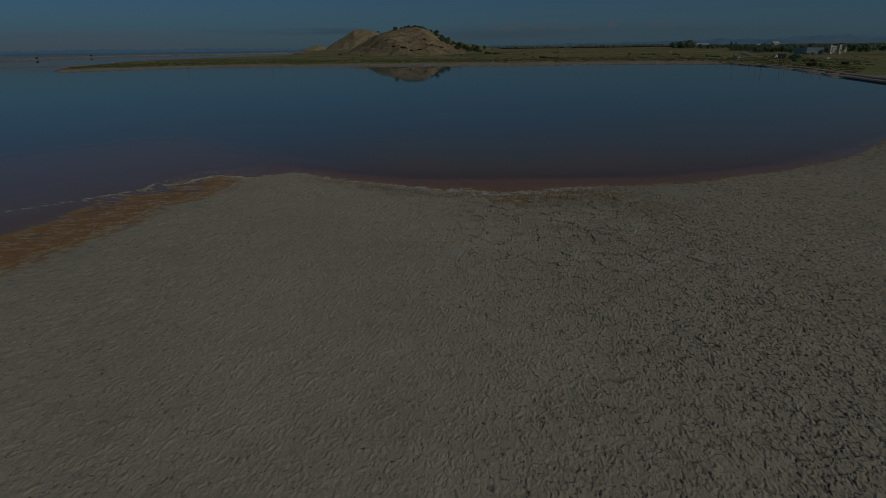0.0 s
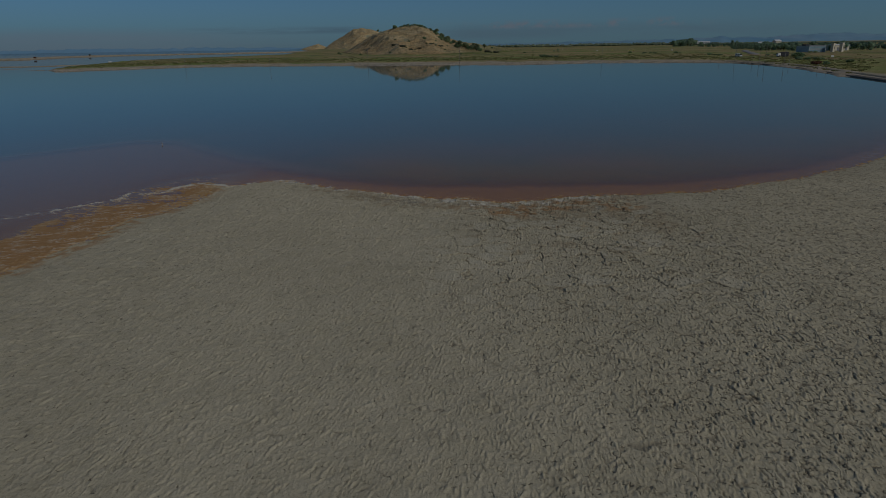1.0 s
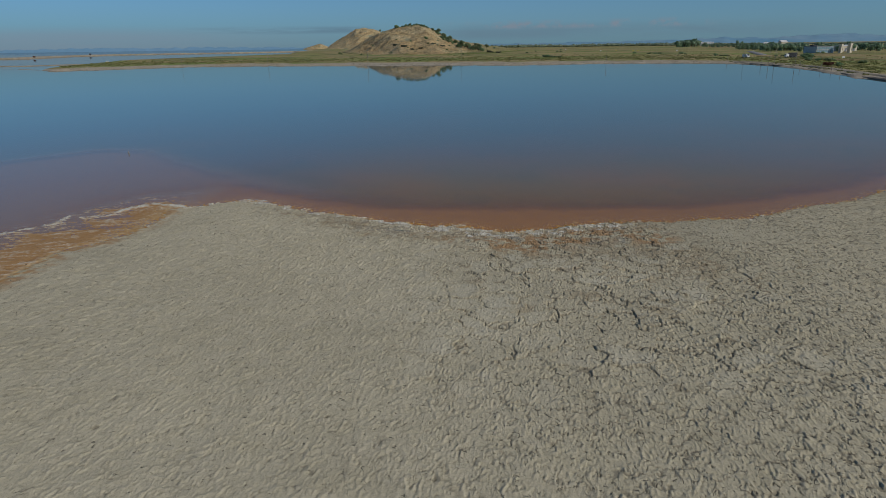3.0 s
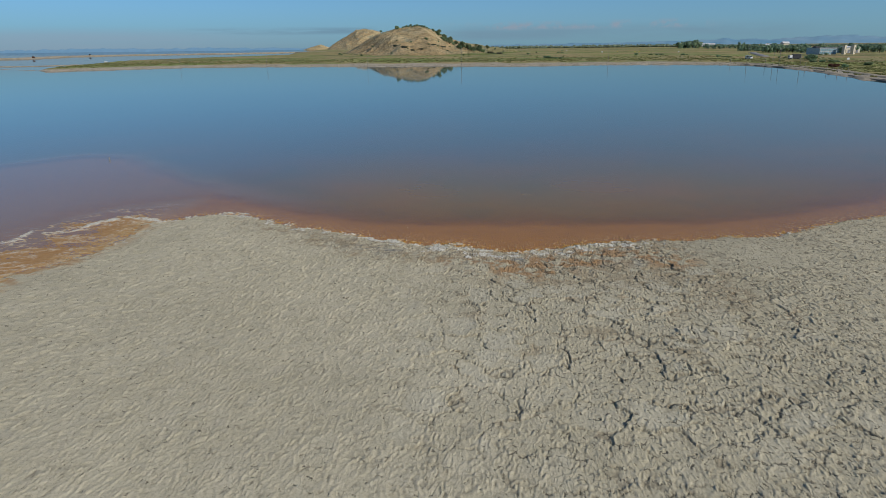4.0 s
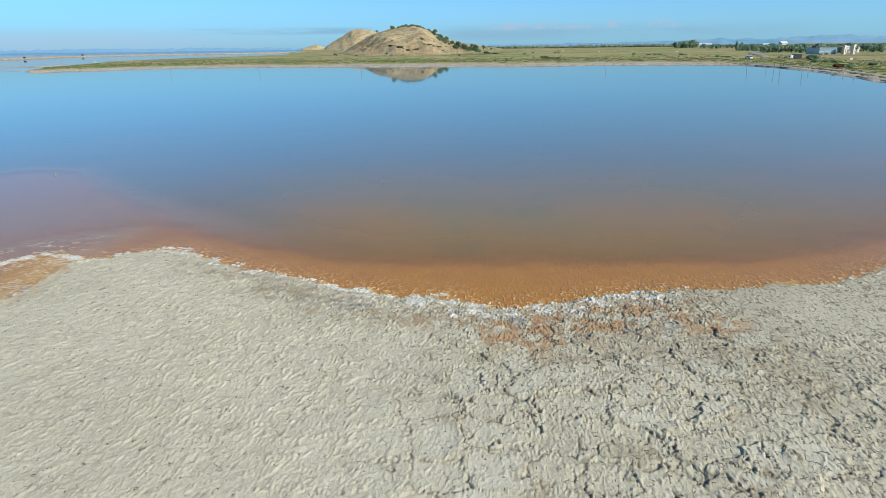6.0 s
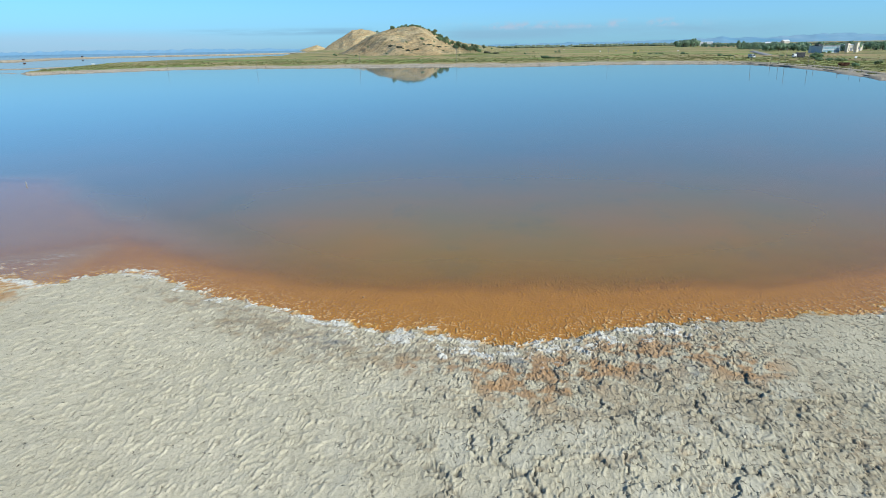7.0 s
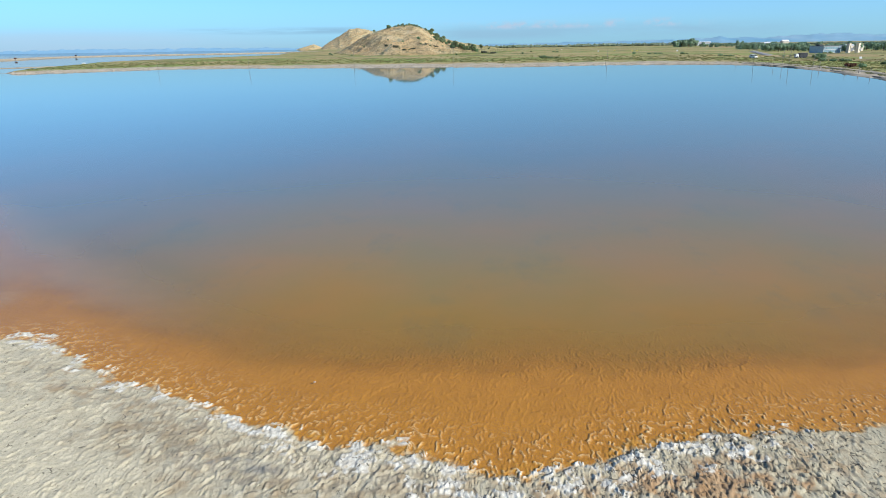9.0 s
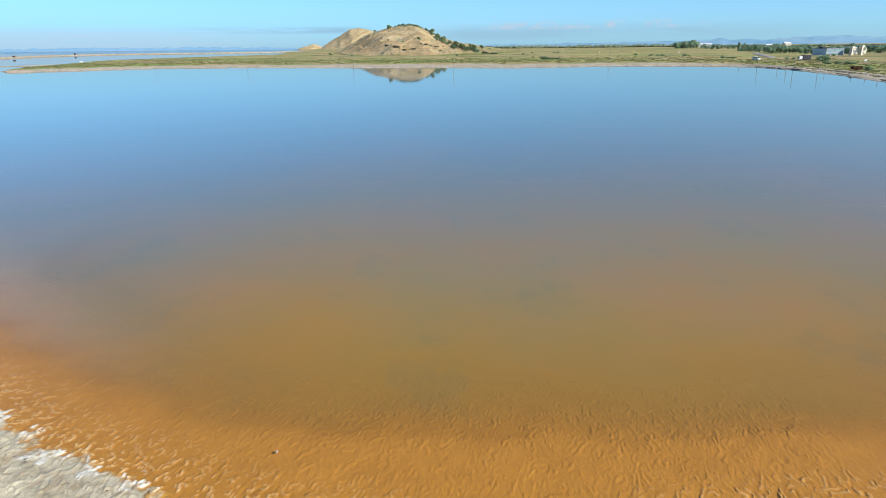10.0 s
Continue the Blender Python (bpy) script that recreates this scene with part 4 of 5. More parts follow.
def dike(name, pts, width, height, material, label, category, step=4.0, rough=0.25, seed=1, prof=None):
    """A low bank along a line: sloping sides, uneven top."""
    line = []
    for (ax, ay), (bx, by) in zip(pts, pts[1:]):
        k = max(2, int(math.hypot(bx - ax, by - ay) / step))
        line += [(ax + (bx - ax) * i / k, ay + (by - ay) * i / k) for i in range(k)]
    line.append(pts[-1])
    p = np.array(line)
    d = np.gradient(p, axis=0)
    d /= np.linalg.norm(d, axis=1, keepdims=True)
    nrm = np.stack([-d[:, 1], d[:, 0]], 1)
    prof = prof or [(-0.62, -0.5), (-0.5, 0.15), (-0.40, 0.62), (-0.28, 0.97), (0, 1.0), (0.28, 0.97), (0.40, 0.62), (0.5, 0.15), (0.62, -0.5)]
    ends = np.clip(np.minimum(np.arange(len(p)), np.arange(len(p))[::-1]) / 4.0, 0.12, 1)
    verts = []
    for k, (o, h) in enumerate(prof):
        w = width * ends * (1 + rough * grad_noise(p[:, 0] / 9, p[:, 1] / 9, seed + k))
        hh = height * h * (1 + rough * grad_noise(p[:, 0] / 5, p[:, 1] / 5, seed + 3 * k)) * (ends if h > 0 else 1)
        verts.append(np.stack([p[:, 0] + nrm[:, 0] * o * w, p[:, 1] + nrm[:, 1] * o * w, hh], 1))
    me = mesh_from(name, np.concatenate(verts), grid_faces(len(prof), len(p)), material)
    for a in ("rim", "dry"):
        put_attr(me, a, np.full(len(me.vertices), 0.9 if a == "rim" else 0.4))
    return tagged(new(name, me), label, category, kind="structure")


dike("mud_bar", [(-420, 395), (-325, 398), (-314, 409), (-306, 430), (-300, 445)], 13, 0.35, MARSH, "narrow bare mud bar in the pond", "land", seed=3)
dike("outer_dike", [(-900, 700), (-639, 770), (-735, 1000), (-728, 1135), (-643, 1180), (-553, 1225), (-470, 1330), (-380, 1420)], 26, 1.6, MARSH,
     "low outer salt-pond dike with thin grass", "land", 10, 0.3, 5)
LEVEE = [(98, 345), (108, 312), (109.5, 277), (107.5, 250), (103, 222), (96, 190), (90, 150), (92, 120)]
STEEP = [(-0.62, -0.8), (-0.5, 0.2), (-0.38, 0.85), (-0.3, 1.0), (0.3, 1.0), (0.38, 0.9), (0.5, 0.2), (0.55, -0.8)]
FLAT = [(-0.51, -0.8), (-0.5, 0.96), (-0.25, 0.99), (0.0, 1.0), (0.25, 0.99), (0.5, 0.96), (0.51, -0.8)]
dike("levee", [(x - 0.9, y) for x, y in LEVEE], 1.5, 0.32, ROCK, "dark earth levee bank with a stony foot", "levee", 3, 0.05, 9, STEEP)
dike("levee_path", [(x + 0.5, y) for x, y in LEVEE], 1.2, 0.37, GRAVEL, "pale gravel path on top of the levee", "path", 4, 0.02, 13, FLAT)
dike("levee_scrub", [(x + 4.2, y + 3) for x, y in LEVEE], 4.0, 0.75, MARSH, "dark brown weedy bank behind the levee path", "levee", 3, 0.12, 17)


def ridge(name, t0, t1, dist, profile, material, label, seed):
    t = np.linspace(t0, t1, 260)
    top = np.interp(t, [p[0] for p in profile], [p[1] for p in profile])
    top = top * (1 + 0.10 * fbm(t * 18, t * 0, seed, 3)) + 2.0 * fbm(t * 60, t * 0, seed + 2, 3)
    rows = []
    for k, (dd, h) in enumerate([(-260, -0.02), (-150, 0.35), (-60, 0.75), (0, 1.0), (160, 0.5), (260, -0.02)]):
        d = dist + dd
        rows.append(np.stack([t * d, EYE_Y + d + 0 * t, top * h + 6 * h * fbm(t * 45, t * 0 + k, seed + 7, 2)], 1))
    me = mesh_from(name, np.concatenate(rows), grid_faces(6, len(t)), material)
    return tagged(new(name, me), label, "hills", kind="structure")


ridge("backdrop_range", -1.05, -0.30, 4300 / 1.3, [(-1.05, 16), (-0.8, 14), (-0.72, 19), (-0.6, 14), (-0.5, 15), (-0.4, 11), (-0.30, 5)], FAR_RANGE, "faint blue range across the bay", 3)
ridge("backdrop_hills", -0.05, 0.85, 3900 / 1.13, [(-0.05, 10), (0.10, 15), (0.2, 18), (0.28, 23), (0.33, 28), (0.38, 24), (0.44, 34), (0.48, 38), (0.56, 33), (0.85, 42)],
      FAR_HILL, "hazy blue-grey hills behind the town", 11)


# ---- plants ----
def stick(bm, a, b, r0, r1, sides=6):
    a, b = Vector(a), Vector(b)
    q = (b - a).to_track_quat("Z", "Y").to_matrix().to_4x4()
    bmesh.ops.create_cone(bm, cap_ends=True, segments=sides, radius1=r0, radius2=r1, depth=(b - a).length,
                          matrix=Matrix.Translation((a + b) / 2) @ q)


def leaf_mass(bm, rng, lobes, count, size):
    """Many small folded leaf sprays scattered through uneven lobes."""
    total = sum(r ** 2 for _, r in lobes)
    for (cx, cy, cz, sq), r in lobes:
        for _ in range(int(count * r * r / total) + 1):
            v = Vector((rng.gauss(0, 1), rng.gauss(0, 1), rng.gauss(0, 1))).normalized()
            p = Vector((cx, cy, cz)) + Vector((v.x, v.y, v.z * sq)) * r * rng.uniform(0.72, 1.08)
            m = Matrix.Translation(p) @ v.to_track_quat("Z", "Y").to_matrix().to_4x4() @ Euler((rng.gauss(0, 0.55), rng.gauss(0, 0.55), rng.uniform(0, 6.3))).to_matrix().to_4x4()
            s = size * rng.uniform(0.6, 1.4)
            vs = [bm.verts.new(m @ Vector(c)) for c in ((-s, -s * 0.5, 0), (0, -s * 0.6, s * 0.35), (s, -s * 0.3, 0), (s * 0.8, s * 0.5, 0.1 * s), (0, s * 0.7, s * 0.3), (-s * 0.8, s * 0.5, 0))]
            bm.faces.new((vs[0], vs[1], vs[4], vs[5])); bm.faces.new((vs[1], vs[2], vs[3], vs[4]))


def make_tree(name, height, width, kind, leaf, seed, label, category="tree"):
    rng = random.Random(seed)
    top = tagged(new(name), label, category)
    bm = bmesh.new()
    lobes = []
    if kind == "round":
        trunk_h, count, size = height * 0.14, 460, width * 0.075
        stick(bm, (0, 0, -0.3), (0.03 * width, 0, trunk_h), width * 0.06, width * 0.04)
        for k in range(10):
            a = k * 0.9 + rng.uniform(-0.3, 0.3)
            r = width * rng.uniform(0.16, 0.28)
            c = (math.cos(a) * width * rng.uniform(0.12, 0.3), math.sin(a) * width * rng.uniform(0.12, 0.3), height * rng.uniform(0.15, 0.74))
            stick(bm, (0.02 * width, 0, trunk_h * rng.uniform(0.6, 0.98)), c, width * 0.03, width * 0.008, 5)
            lobes.append(((*c, 0.75), r))
    elif kind == "tall":
        count, size = 330, width * 0.13
        stick(bm, (0, 0, -0.3), (0, 0, height * 0.9), width * 0.08, width * 0.015)
        for k in range(9):
            z = height * (0.12 + 0.095 * k)
            r = width * (0.48 - 0.03 * abs(k - 3)) * rng.uniform(0.75, 1.05)
            c = (rng.uniform(-0.14, 0.14) * width, rng.uniform(-0.14, 0.14) * width, z)
            stick(bm, (0, 0, z - 0.12 * height), c, width * 0.03, width * 0.01, 5)
            lobes.append(((*c, 1.25), r))
    else:                                            # shrub
        count, size = 240, width * 0.075
        for k in range(7):
            a = k * 0.9
            c = (math.cos(a) * width * rng.uniform(0.1, 0.36), math.sin(a) * width * rng.uniform(0.1, 0.36), height * rng.uniform(0.3, 0.62))
            stick(bm, (0, 0, -0.2), c, width * 0.022, width * 0.008, 5)
            lobes.append(((*c, height / width * 1.1), width * rng.uniform(0.17, 0.27)))
    part("trunk" if kind != "shrub" else "stems", bm, BARK, top)
    bm = bmesh.new()
    leaf_mass(bm, rng, lobes, count, size)
    part("crown", bm, leaf, top)
    return top


def ground_z(x, y):
    ax, ay = np.array([float(x)]), np.array([float(y)])
    d = ay - EYE_Y
    z = land_height(ax / d, d, ax, ay)[0][0]
    if -345 < x < 40 and y > HILL_TOE - 45:
        z = max(z, hill_height(ax, ay)[0])
    if y > 2200 and -1000 < x < -390:
        z = max(z, dome_height(ax / DOME_FAR, EYE_Y + (ay - EYE_Y) / DOME_FAR)[0] * DOME_FAR - 11.2)
    return z


def plant(kinds, spots, low, high, group, seed):
    """One plant on each spot, of varied size and turn; the first of each kind is the one that was built."""
    rng = random.Random(seed)
    for k, (x, y) in enumerate(spots):
        src, used = kinds[k % len(kinds)]
        s = rng.uniform(low, high)
        m = Matrix.Translation((x, y, ground_z(x, y) - 0.05)) @ Matrix.Rotation(rng.uniform(0, 6.3), 4, "Z") @ Matrix.Diagonal((s * rng.uniform(0.9, 1.15), s, s * rng.uniform(0.88, 1.1), 1))
        if used[0]:
            tagged(copy_thing(src, m), group=group)
        else:
            src.matrix_basis, used[0] = m, True
            tagged(src, group=group)


def kind_of(*args, **kw):
    return (make_tree(*args, **kw), [False])


# trees and shrubs on the hill
oak_a = kind_of("hill_tree", 8.5, 9.0, "round", LEAF_DARK, 1, "dark green rounded tree on the dry hill")
oak_b = kind_of("hill_tree", 7.0, 8.5, "round", LEAF_DARK, 2, "dark green spreading tree on the dry hill")
oak_c = kind_of("hill_tree", 9.5, 7.5, "round", LEAF_OLIVE, 3, "olive-green tree on the dry hill")
rng_h = random.Random(77)
CREST_SPOTS = [(-158 + 1.75 * k + rng_h.uniform(-1, 1), 888 + rng_h.uniform(-9, 6)) for k in range(36) if k not in (3, 4, 20, 27)]
plant([oak_a, oak_b], CREST_SPOTS, 0.44, 0.68, "trees on the hill", 5)
plant([oak_a, oak_b], [(-576, 2808), (-565, 2812), (-554, 2804), (-528, 2808), (-519, 2804)], 1.5, 2.0, "trees on the hill", 15)
RUN_SPOTS = [(-93 + 62 * (k / 41) + rng_h.uniform(-6, 6), 862 - 165 * (k / 41) + rng_h.uniform(-12, 12)) for k in range(42)]
plant([oak_c, oak_a, oak_b], RUN_SPOTS, 0.65, 1.05, "trees on the hill", 6)
plant([oak_b, oak_c], [(-50, 794), (-44, 822), (-37, 809), (-29, 810), (-20, 830)], 0.5, 0.7, "trees on the hill", 16)
bush_a = kind_of("hill_shrub", 3.4, 4.6, "shrub", LEAF_DARK, 7, "dark green shrub on dry grass", "shrub")
bush_b = kind_of("hill_shrub", 2.6, 4.4, "shrub", LEAF_OLIVE, 8, "olive-green shrub on dry grass", "shrub")
plant([bush_a, bush_b], [(-206, 762), (-127, 716), (-110, 710), (-163, 726), (-150, 641), (-118, 636), (-43, 591), (-147, 797), (-190, 713), (-111, 772), (-84, 749), (-70, 742), (-161, 747)],
      0.6, 1.1, "shrubs on the hill", 9)
plant([oak_b], [(-94, 720)], 0.85, 0.9, "trees on the hill", 10)
sage = kind_of("sage_shrub", 2.2, 5.5, "shrub", LEAF_GREY, 11, "grey-green sage shrub on the hillside", "shrub")
plant([sage, bush_b], [(-120, 670), (-115, 668), (-108, 653), (-103, 646), (-98, 642), (-94, 647), (-90, 651), (-86, 677), (-80, 671), (-77, 683), (-73, 689), (-65, 665), (-22, 695), (-17, 672), (-12, 674)],
      0.8, 1.3, "shrubs on the hill", 12)

# the tree line before the town
poplar = kind_of("town_tree", 13.0, 5.0, "tall", LEAF_TOWN, 21, "tall dark poplar in the tree line by the town")
broad = kind_of("town_tree", 9.0, 9.5, "round", LEAF_TOWN, 22, "broad green tree in the tree line by the town")
broad_d = kind_of("town_tree", 10.0, 9.0, "round", LEAF_TOWN, 23, "broad dark tree in the tree line by the town")
rng_t = random.Random(91)


def row_spots(t0, t1, n, near, far):
    """Spots strung along a stretch of bearings, at loose distances."""
    got = []
    for k in range(n):
        t, d = t0 + (t1 - t0) * (k + rng_t.uniform(0.15, 0.85)) / n, rng_t.uniform(near, far)
        got.append((t * d, EYE_Y + d))
    return got


plant([broad_d, broad], row_spots(0.255, 0.289, 13, 1150, 1230), 1.0, 1.3, "trees by the town", 24)
plant([broad, broad_d], row_spots(0.292, 0.346, 14, 980, 1120), 0.45, 0.7, "trees by the town", 25)
plant([poplar, broad, poplar], row_spots(0.347, 0.389, 19, 690, 770), 0.55, 0.85, "trees by the town", 26)
plant([broad, broad_d], row_spots(0.386, 0.452, 30, 560, 660), 0.5, 0.75, "trees by the town", 27)
plant([broad_d, broad], row_spots(0.448, 0.56, 30, 530, 620), 0.4, 0.62, "trees by the town", 28)

plant([broad, broad_d, poplar], row_spots(0.40, 0.62, 46, 760, 900), 0.42, 0.66, "trees by the town", 29)
plant([broad_d, broad], row_spots(0.485, 0.60, 22, 560, 640), 0.36, 0.52, "trees by the town", 30)

# scrub on the marsh
scrub_a = kind_of("marsh_shrub", 1.7, 3.2, "shrub", LEAF_DARK, 31, "low dark shrub on the marsh", "shrub")
scrub_b = kind_of("marsh_shrub", 1.3, 3.4, "shrub", LEAF_OLIVE, 32, "low olive shrub on the marsh", "shrub")
# the last five shrubs are stand-ins for a dark wet ditch
plant([scrub_a, scrub_b], [(52, 722), (56, 719), (102, 546), (109, 523), (113, 520), (116, 518), (131, 515), (134, 513), (131, 431), (134, 429), (137, 432), (140, 436), (162, 416), (165, 414), (142, 329),
                           (139, 321), (142, 319), (145, 316), (148, 318), (219, 489), (222, 487), (140, 277), (17, 640), (30, 760), (70, 900), (24, 450), (26, 445), (28, 442), (30, 438), (33, 432)],
      0.7, 1.2, "shrubs on the marsh", 33)
plant([scrub_a], [(154, 358)], 1.9, 2.0, "shrubs on the marsh", 34)
rust_bush = kind_of("dry_bush", 1.7, 3.6, "shrub", LEAF_RUST, 35, "rust-brown dry bush by the levee path", "shrub")
plant([rust_bush, scrub_a], [(118, 258), (120.5, 255)], 0.85, 0.95, "bushes by the levee", 36)


def build_far_woods():
    """The dark strip of woods far behind the marsh."""
    rng = random.Random(41)
    bm = bmesh.new()
    for k in range(1500):
        t = rng.uniform(-0.05, 0.62)
        d = 1750 + rng.uniform(-60, 60) - 500 * min(0.3, max(0, t - 0.18))
        if rng.random() > 0.6 + 0.4 * math.sin(t * 90) * math.sin(t * 37 + 1):
            continue
        h, w = rng.uniform(3.5, 9) * (1 - 0.55 * min(1, max(0, (t - 0.26) * 8))), rng.uniform(8, 20)
        x, y = t * d, EYE_Y + d
        vs = []
        for i in range(5):
            a = i * 1.257 + rng.uniform(-0.3, 0.3)
            vs.append(bm.verts.new((x + math.cos(a) * w * 0.5, y + math.sin(a) * w * 0.5, 0.6 + h * rng.uniform(0.3, 0.55))))
        low = [bm.verts.new((v.co.x * 0.5 + x * 0.5, v.co.y * 0.5 + y * 0.5, 0.3)) for v in vs]
        tip = bm.verts.new((x + rng.uniform(-1, 1), y, 0.6 + h))
        for i in range(5):
            j = (i + 1) % 5
            bm.faces.new((vs[i], vs[j], tip)); bm.faces.new((low[i], low[j], vs[j], vs[i]))
    ob = part("far_woods", bm, WOOD_FAR)
    return tagged(ob, "dark strip of distant woods behind the marsh", "woods", kind="stuff")


build_far_woods()


def build_tufts():
    """Loose grass and weed tufts that break the marsh's edges."""
    rng = random.Random(43)
    verts, faces = [], []
    for k in range(3500):
        t = rng.uniform(-0.80, 0.60)
        front = float(np.interp(t, SHORE_T, SHORE_D))
        back = float(np.interp(t, BACK_T, BACK_D, right=99999))
        rim = float(np.interp(t, [-0.9, -0.8, -0.5, -0.1, 0.15, 0.3, 0.34], [12, 17, 28, 44, 34, 22, 9]))
        d = front + rim * rng.uniform(0.75, 1.2) + abs(rng.gauss(0, 70))
        if d > back - 4:
            continue
        x, y = t * d, EYE_Y + d
        gz = ground_z(x, y)
        h, w = rng.uniform(0.0, 0.22), rng.uniform(0.5, 1.6)
        a = rng.uniform(0, 3.1)
        n = len(verts)
        for i in range(3):
            b = a + i * 1.05
            ca, sb = math.cos(b) * w, math.sin(b) * w
            verts += [(x - ca, y - sb, gz - 0.1), (x + ca, y + sb, gz - 0.1), (x + ca * 0.6, y + sb * 0.6, gz + 0.08 + h), (x - ca * 0.6, y - sb * 0.6, gz + 0.08 + h * rng.uniform(0.6, 1.1))]
            faces.append((n + 4 * i, n + 4 * i + 1, n + 4 * i + 2, n + 4 * i + 3))
    me = mesh_from("marsh_grass", verts, faces, leaf_material("marsh_blade", (0.150, 0.175, 0.058), (0.320, 0.295, 0.130)), False)
    return tagged(new("marsh_grass", me), "patchy green and straw marsh grass tufts", "grass", kind="stuff")


build_tufts()


def build_shore_lumps():
    """Crusted lumps of mud and stone along the far water's edge."""
    rng = random.Random(47)
    verts, faces = [], []
    for k in range(2300):
        t = rng.uniform(-0.83, 0.40)
        front = float(np.interp(t, SHORE_T, SHORE_D))
        d = front + rng.uniform(-2.5, 1) + abs(rng.gauss(0, 6))
        x, y = t * d, EYE_Y + d
        z = max(ground_z(x, y), -0.05)
        w, h = rng.uniform(0.2, 0.7), rng.uniform(0.06, 0.26)
        n, a0 = len(verts), rng.uniform(0, 6.3)
        for i in range(5):
            a = a0 + i * 1.2566
            r = w * rng.uniform(0.7, 1.2)
            verts.append((x + math.cos(a) * r, y + math.sin(a) * r, z - 0.1))
        for i in range(5):
            a = a0 + i * 1.2566 + 0.4
            r = w * rng.uniform(0.35, 0.7)
            verts.append((x + math.cos(a) * r, y + math.sin(a) * r, z + h * rng.uniform(0.6, 1.0)))
        verts.append((x, y, z + h * 1.05))
        for i in range(5):
            j = (i + 1) % 5
            faces += [(n + i, n + j, n + 5 + j), (n + i, n + 5 + j, n + 5 + i), (n + 5 + i, n + 5 + j, n + 10)]
    k = Mat("shore_crust", 0.85, 0, 0.2)
    c = k.ramp(k.island(), (0.1, (0.22, 0.20, 0.155)), (0.5, (0.40, 0.355, 0.28)))
    k.colour(c).bump(k.noise(3, 4), 0.5, 0.1)
    me = mesh_from("shore_lumps", verts, faces, k.m, False)
    return tagged(new("shore_lumps", me), "pale and dark crusted mud lumps along the far shore", "lumps", kind="stuff")


build_shore_lumps()


# ---- poles, buildings, vehicles ----
def make_pole(x, y, h, lean, label):
    bm = bmesh.new()
    stick(bm, (0, 0, -0.5), (lean, 0, h), 0.085, 0.06, 8)
    top = tagged(new("utility_pole"), label, "pole", "poles along the shore")
    top.location = (x, y, max(ground_z(x, y), 0.1))
    part("shaft", bm, POLE_WOOD, top, smooth_shade=True)
    bm = bmesh.new()
    bmesh.ops.create_cone(bm, cap_ends=True, segments=8, radius1=0.10, radius2=0.03, depth=0.12, matrix=Matrix.Translation((lean, 0, h + 0.06)))
    part("cap", bm, GREY_PAINT, top)


for x, y, h, lean in ((-189, 357, 8, 0), (-137, 356, 8, 0.5), (-75.5, 341, 8.2, 0), (-25, 335, 8.5, 0), (51, 352, 6.8, 0)):
    make_pole(x, y, h, lean, "thin weathered wooden pole on the mud shore")
for x, y, h, lean in ((107, 314, 7.2, 0.5), (111, 303, 3.6, 0.1), (110.6, 294, 5.4, 0.2), (111, 289, 6.8, 0.3), (109.5, 266, 5.6, 0.2), (104, 326, 3.0, 0)):
    make_pole(x, y, h, lean, "dark wooden pole standing by the levee")
for x, y, h, lean in ((108.5, 259, 2.2, 0), (104.8, 235, 1.5, 0.1), (103, 224, 1.5, 0), (101.5, 215, 1.5, 0)):
    make_pole(x, y, h, lean, "short wooden stub post by the levee")


def window_row(top, wall_y, x0, x1, z0, z1, n, facing_x=None):
    """Panes in one row of a wall, each set into its frame."""
    w = (x1 - x0) / n
    for k in range(n):
        cx, cz = x0 + w * (k + 0.5), (z0 + z1) / 2
        bm = bmesh.new()
        for dx, dz, sx, sz in ((0, (z1 - z0) / 2, w * 0.96, 0.12), (0, -(z1 - z0) / 2, w * 0.96, 0.12), (-w * 0.45, 0, 0.12, z1 - z0), (w * 0.45, 0, 0.12, z1 - z0)):
            box(bm, cx + dx, wall_y - 0.05, cz + dz, sx, 0.16, sz)
        fr = part("window", bm, GREY_PAINT, top)
        part("pane", box(bmesh.new(), cx, wall_y - 0.012, cz, w * 0.84, 0.06, z1 - z0 - 0.1), TEAL_GLASS, fr)


def make_office():
    top = tagged(new("office_building"), "long two-storey office with bands of blue-green glass", "building")
    x0, x1 = -6.8, 6.8
    part("wall", box(bmesh.new(), 0, 7, 2.3, x1 - x0, 14, 4.6, 0.05), PALE_PANEL, top)
    part("roof", box(bmesh.new(), 0, 7, 4.72, x1 - x0 + 0.4, 14.4, 0.3, 0.04), GREY_PAINT, top, "grey parapet roof")
    window_row(top, 0.0, x0 + 0.4, x1 - 0.4, 0.6, 2.0, 7)
    window_row(top, 0.0, x0 + 0.4, x1 - 0.4, 2.6, 4.2, 7)
    part("roof_plant", box(bmesh.new(), -4, 8, 5.3, 3, 4, 0.9, 0.05), DARK_PANEL, top)
    top.matrix_basis = pose(230.5, 503, 0.6, 0, 0, 14)


def make_tower(x, y, w, h, turn, label):
    top = tagged(new("stair_tower"), label, "building", "pale towers by the office")
    part("wall", box(bmesh.new(), 0, w / 2, h / 2, w, w, h, 0.05), CREAM_PAINT, top)
    part("roof", box(bmesh.new(), 0, w / 2, h + 0.12, w + 0.3, w + 0.3, 0.24, 0.03), CREAM_PAINT, top)
    part("window", box(bmesh.new(), w * 0.2, -0.02, h * 0.5, w * 0.16, 0.1, h * 0.6), WINDOW_GLASS, top, "tall dark window strip")
    top.matrix_basis = pose(x, y, 0.6, 0, 0, turn)


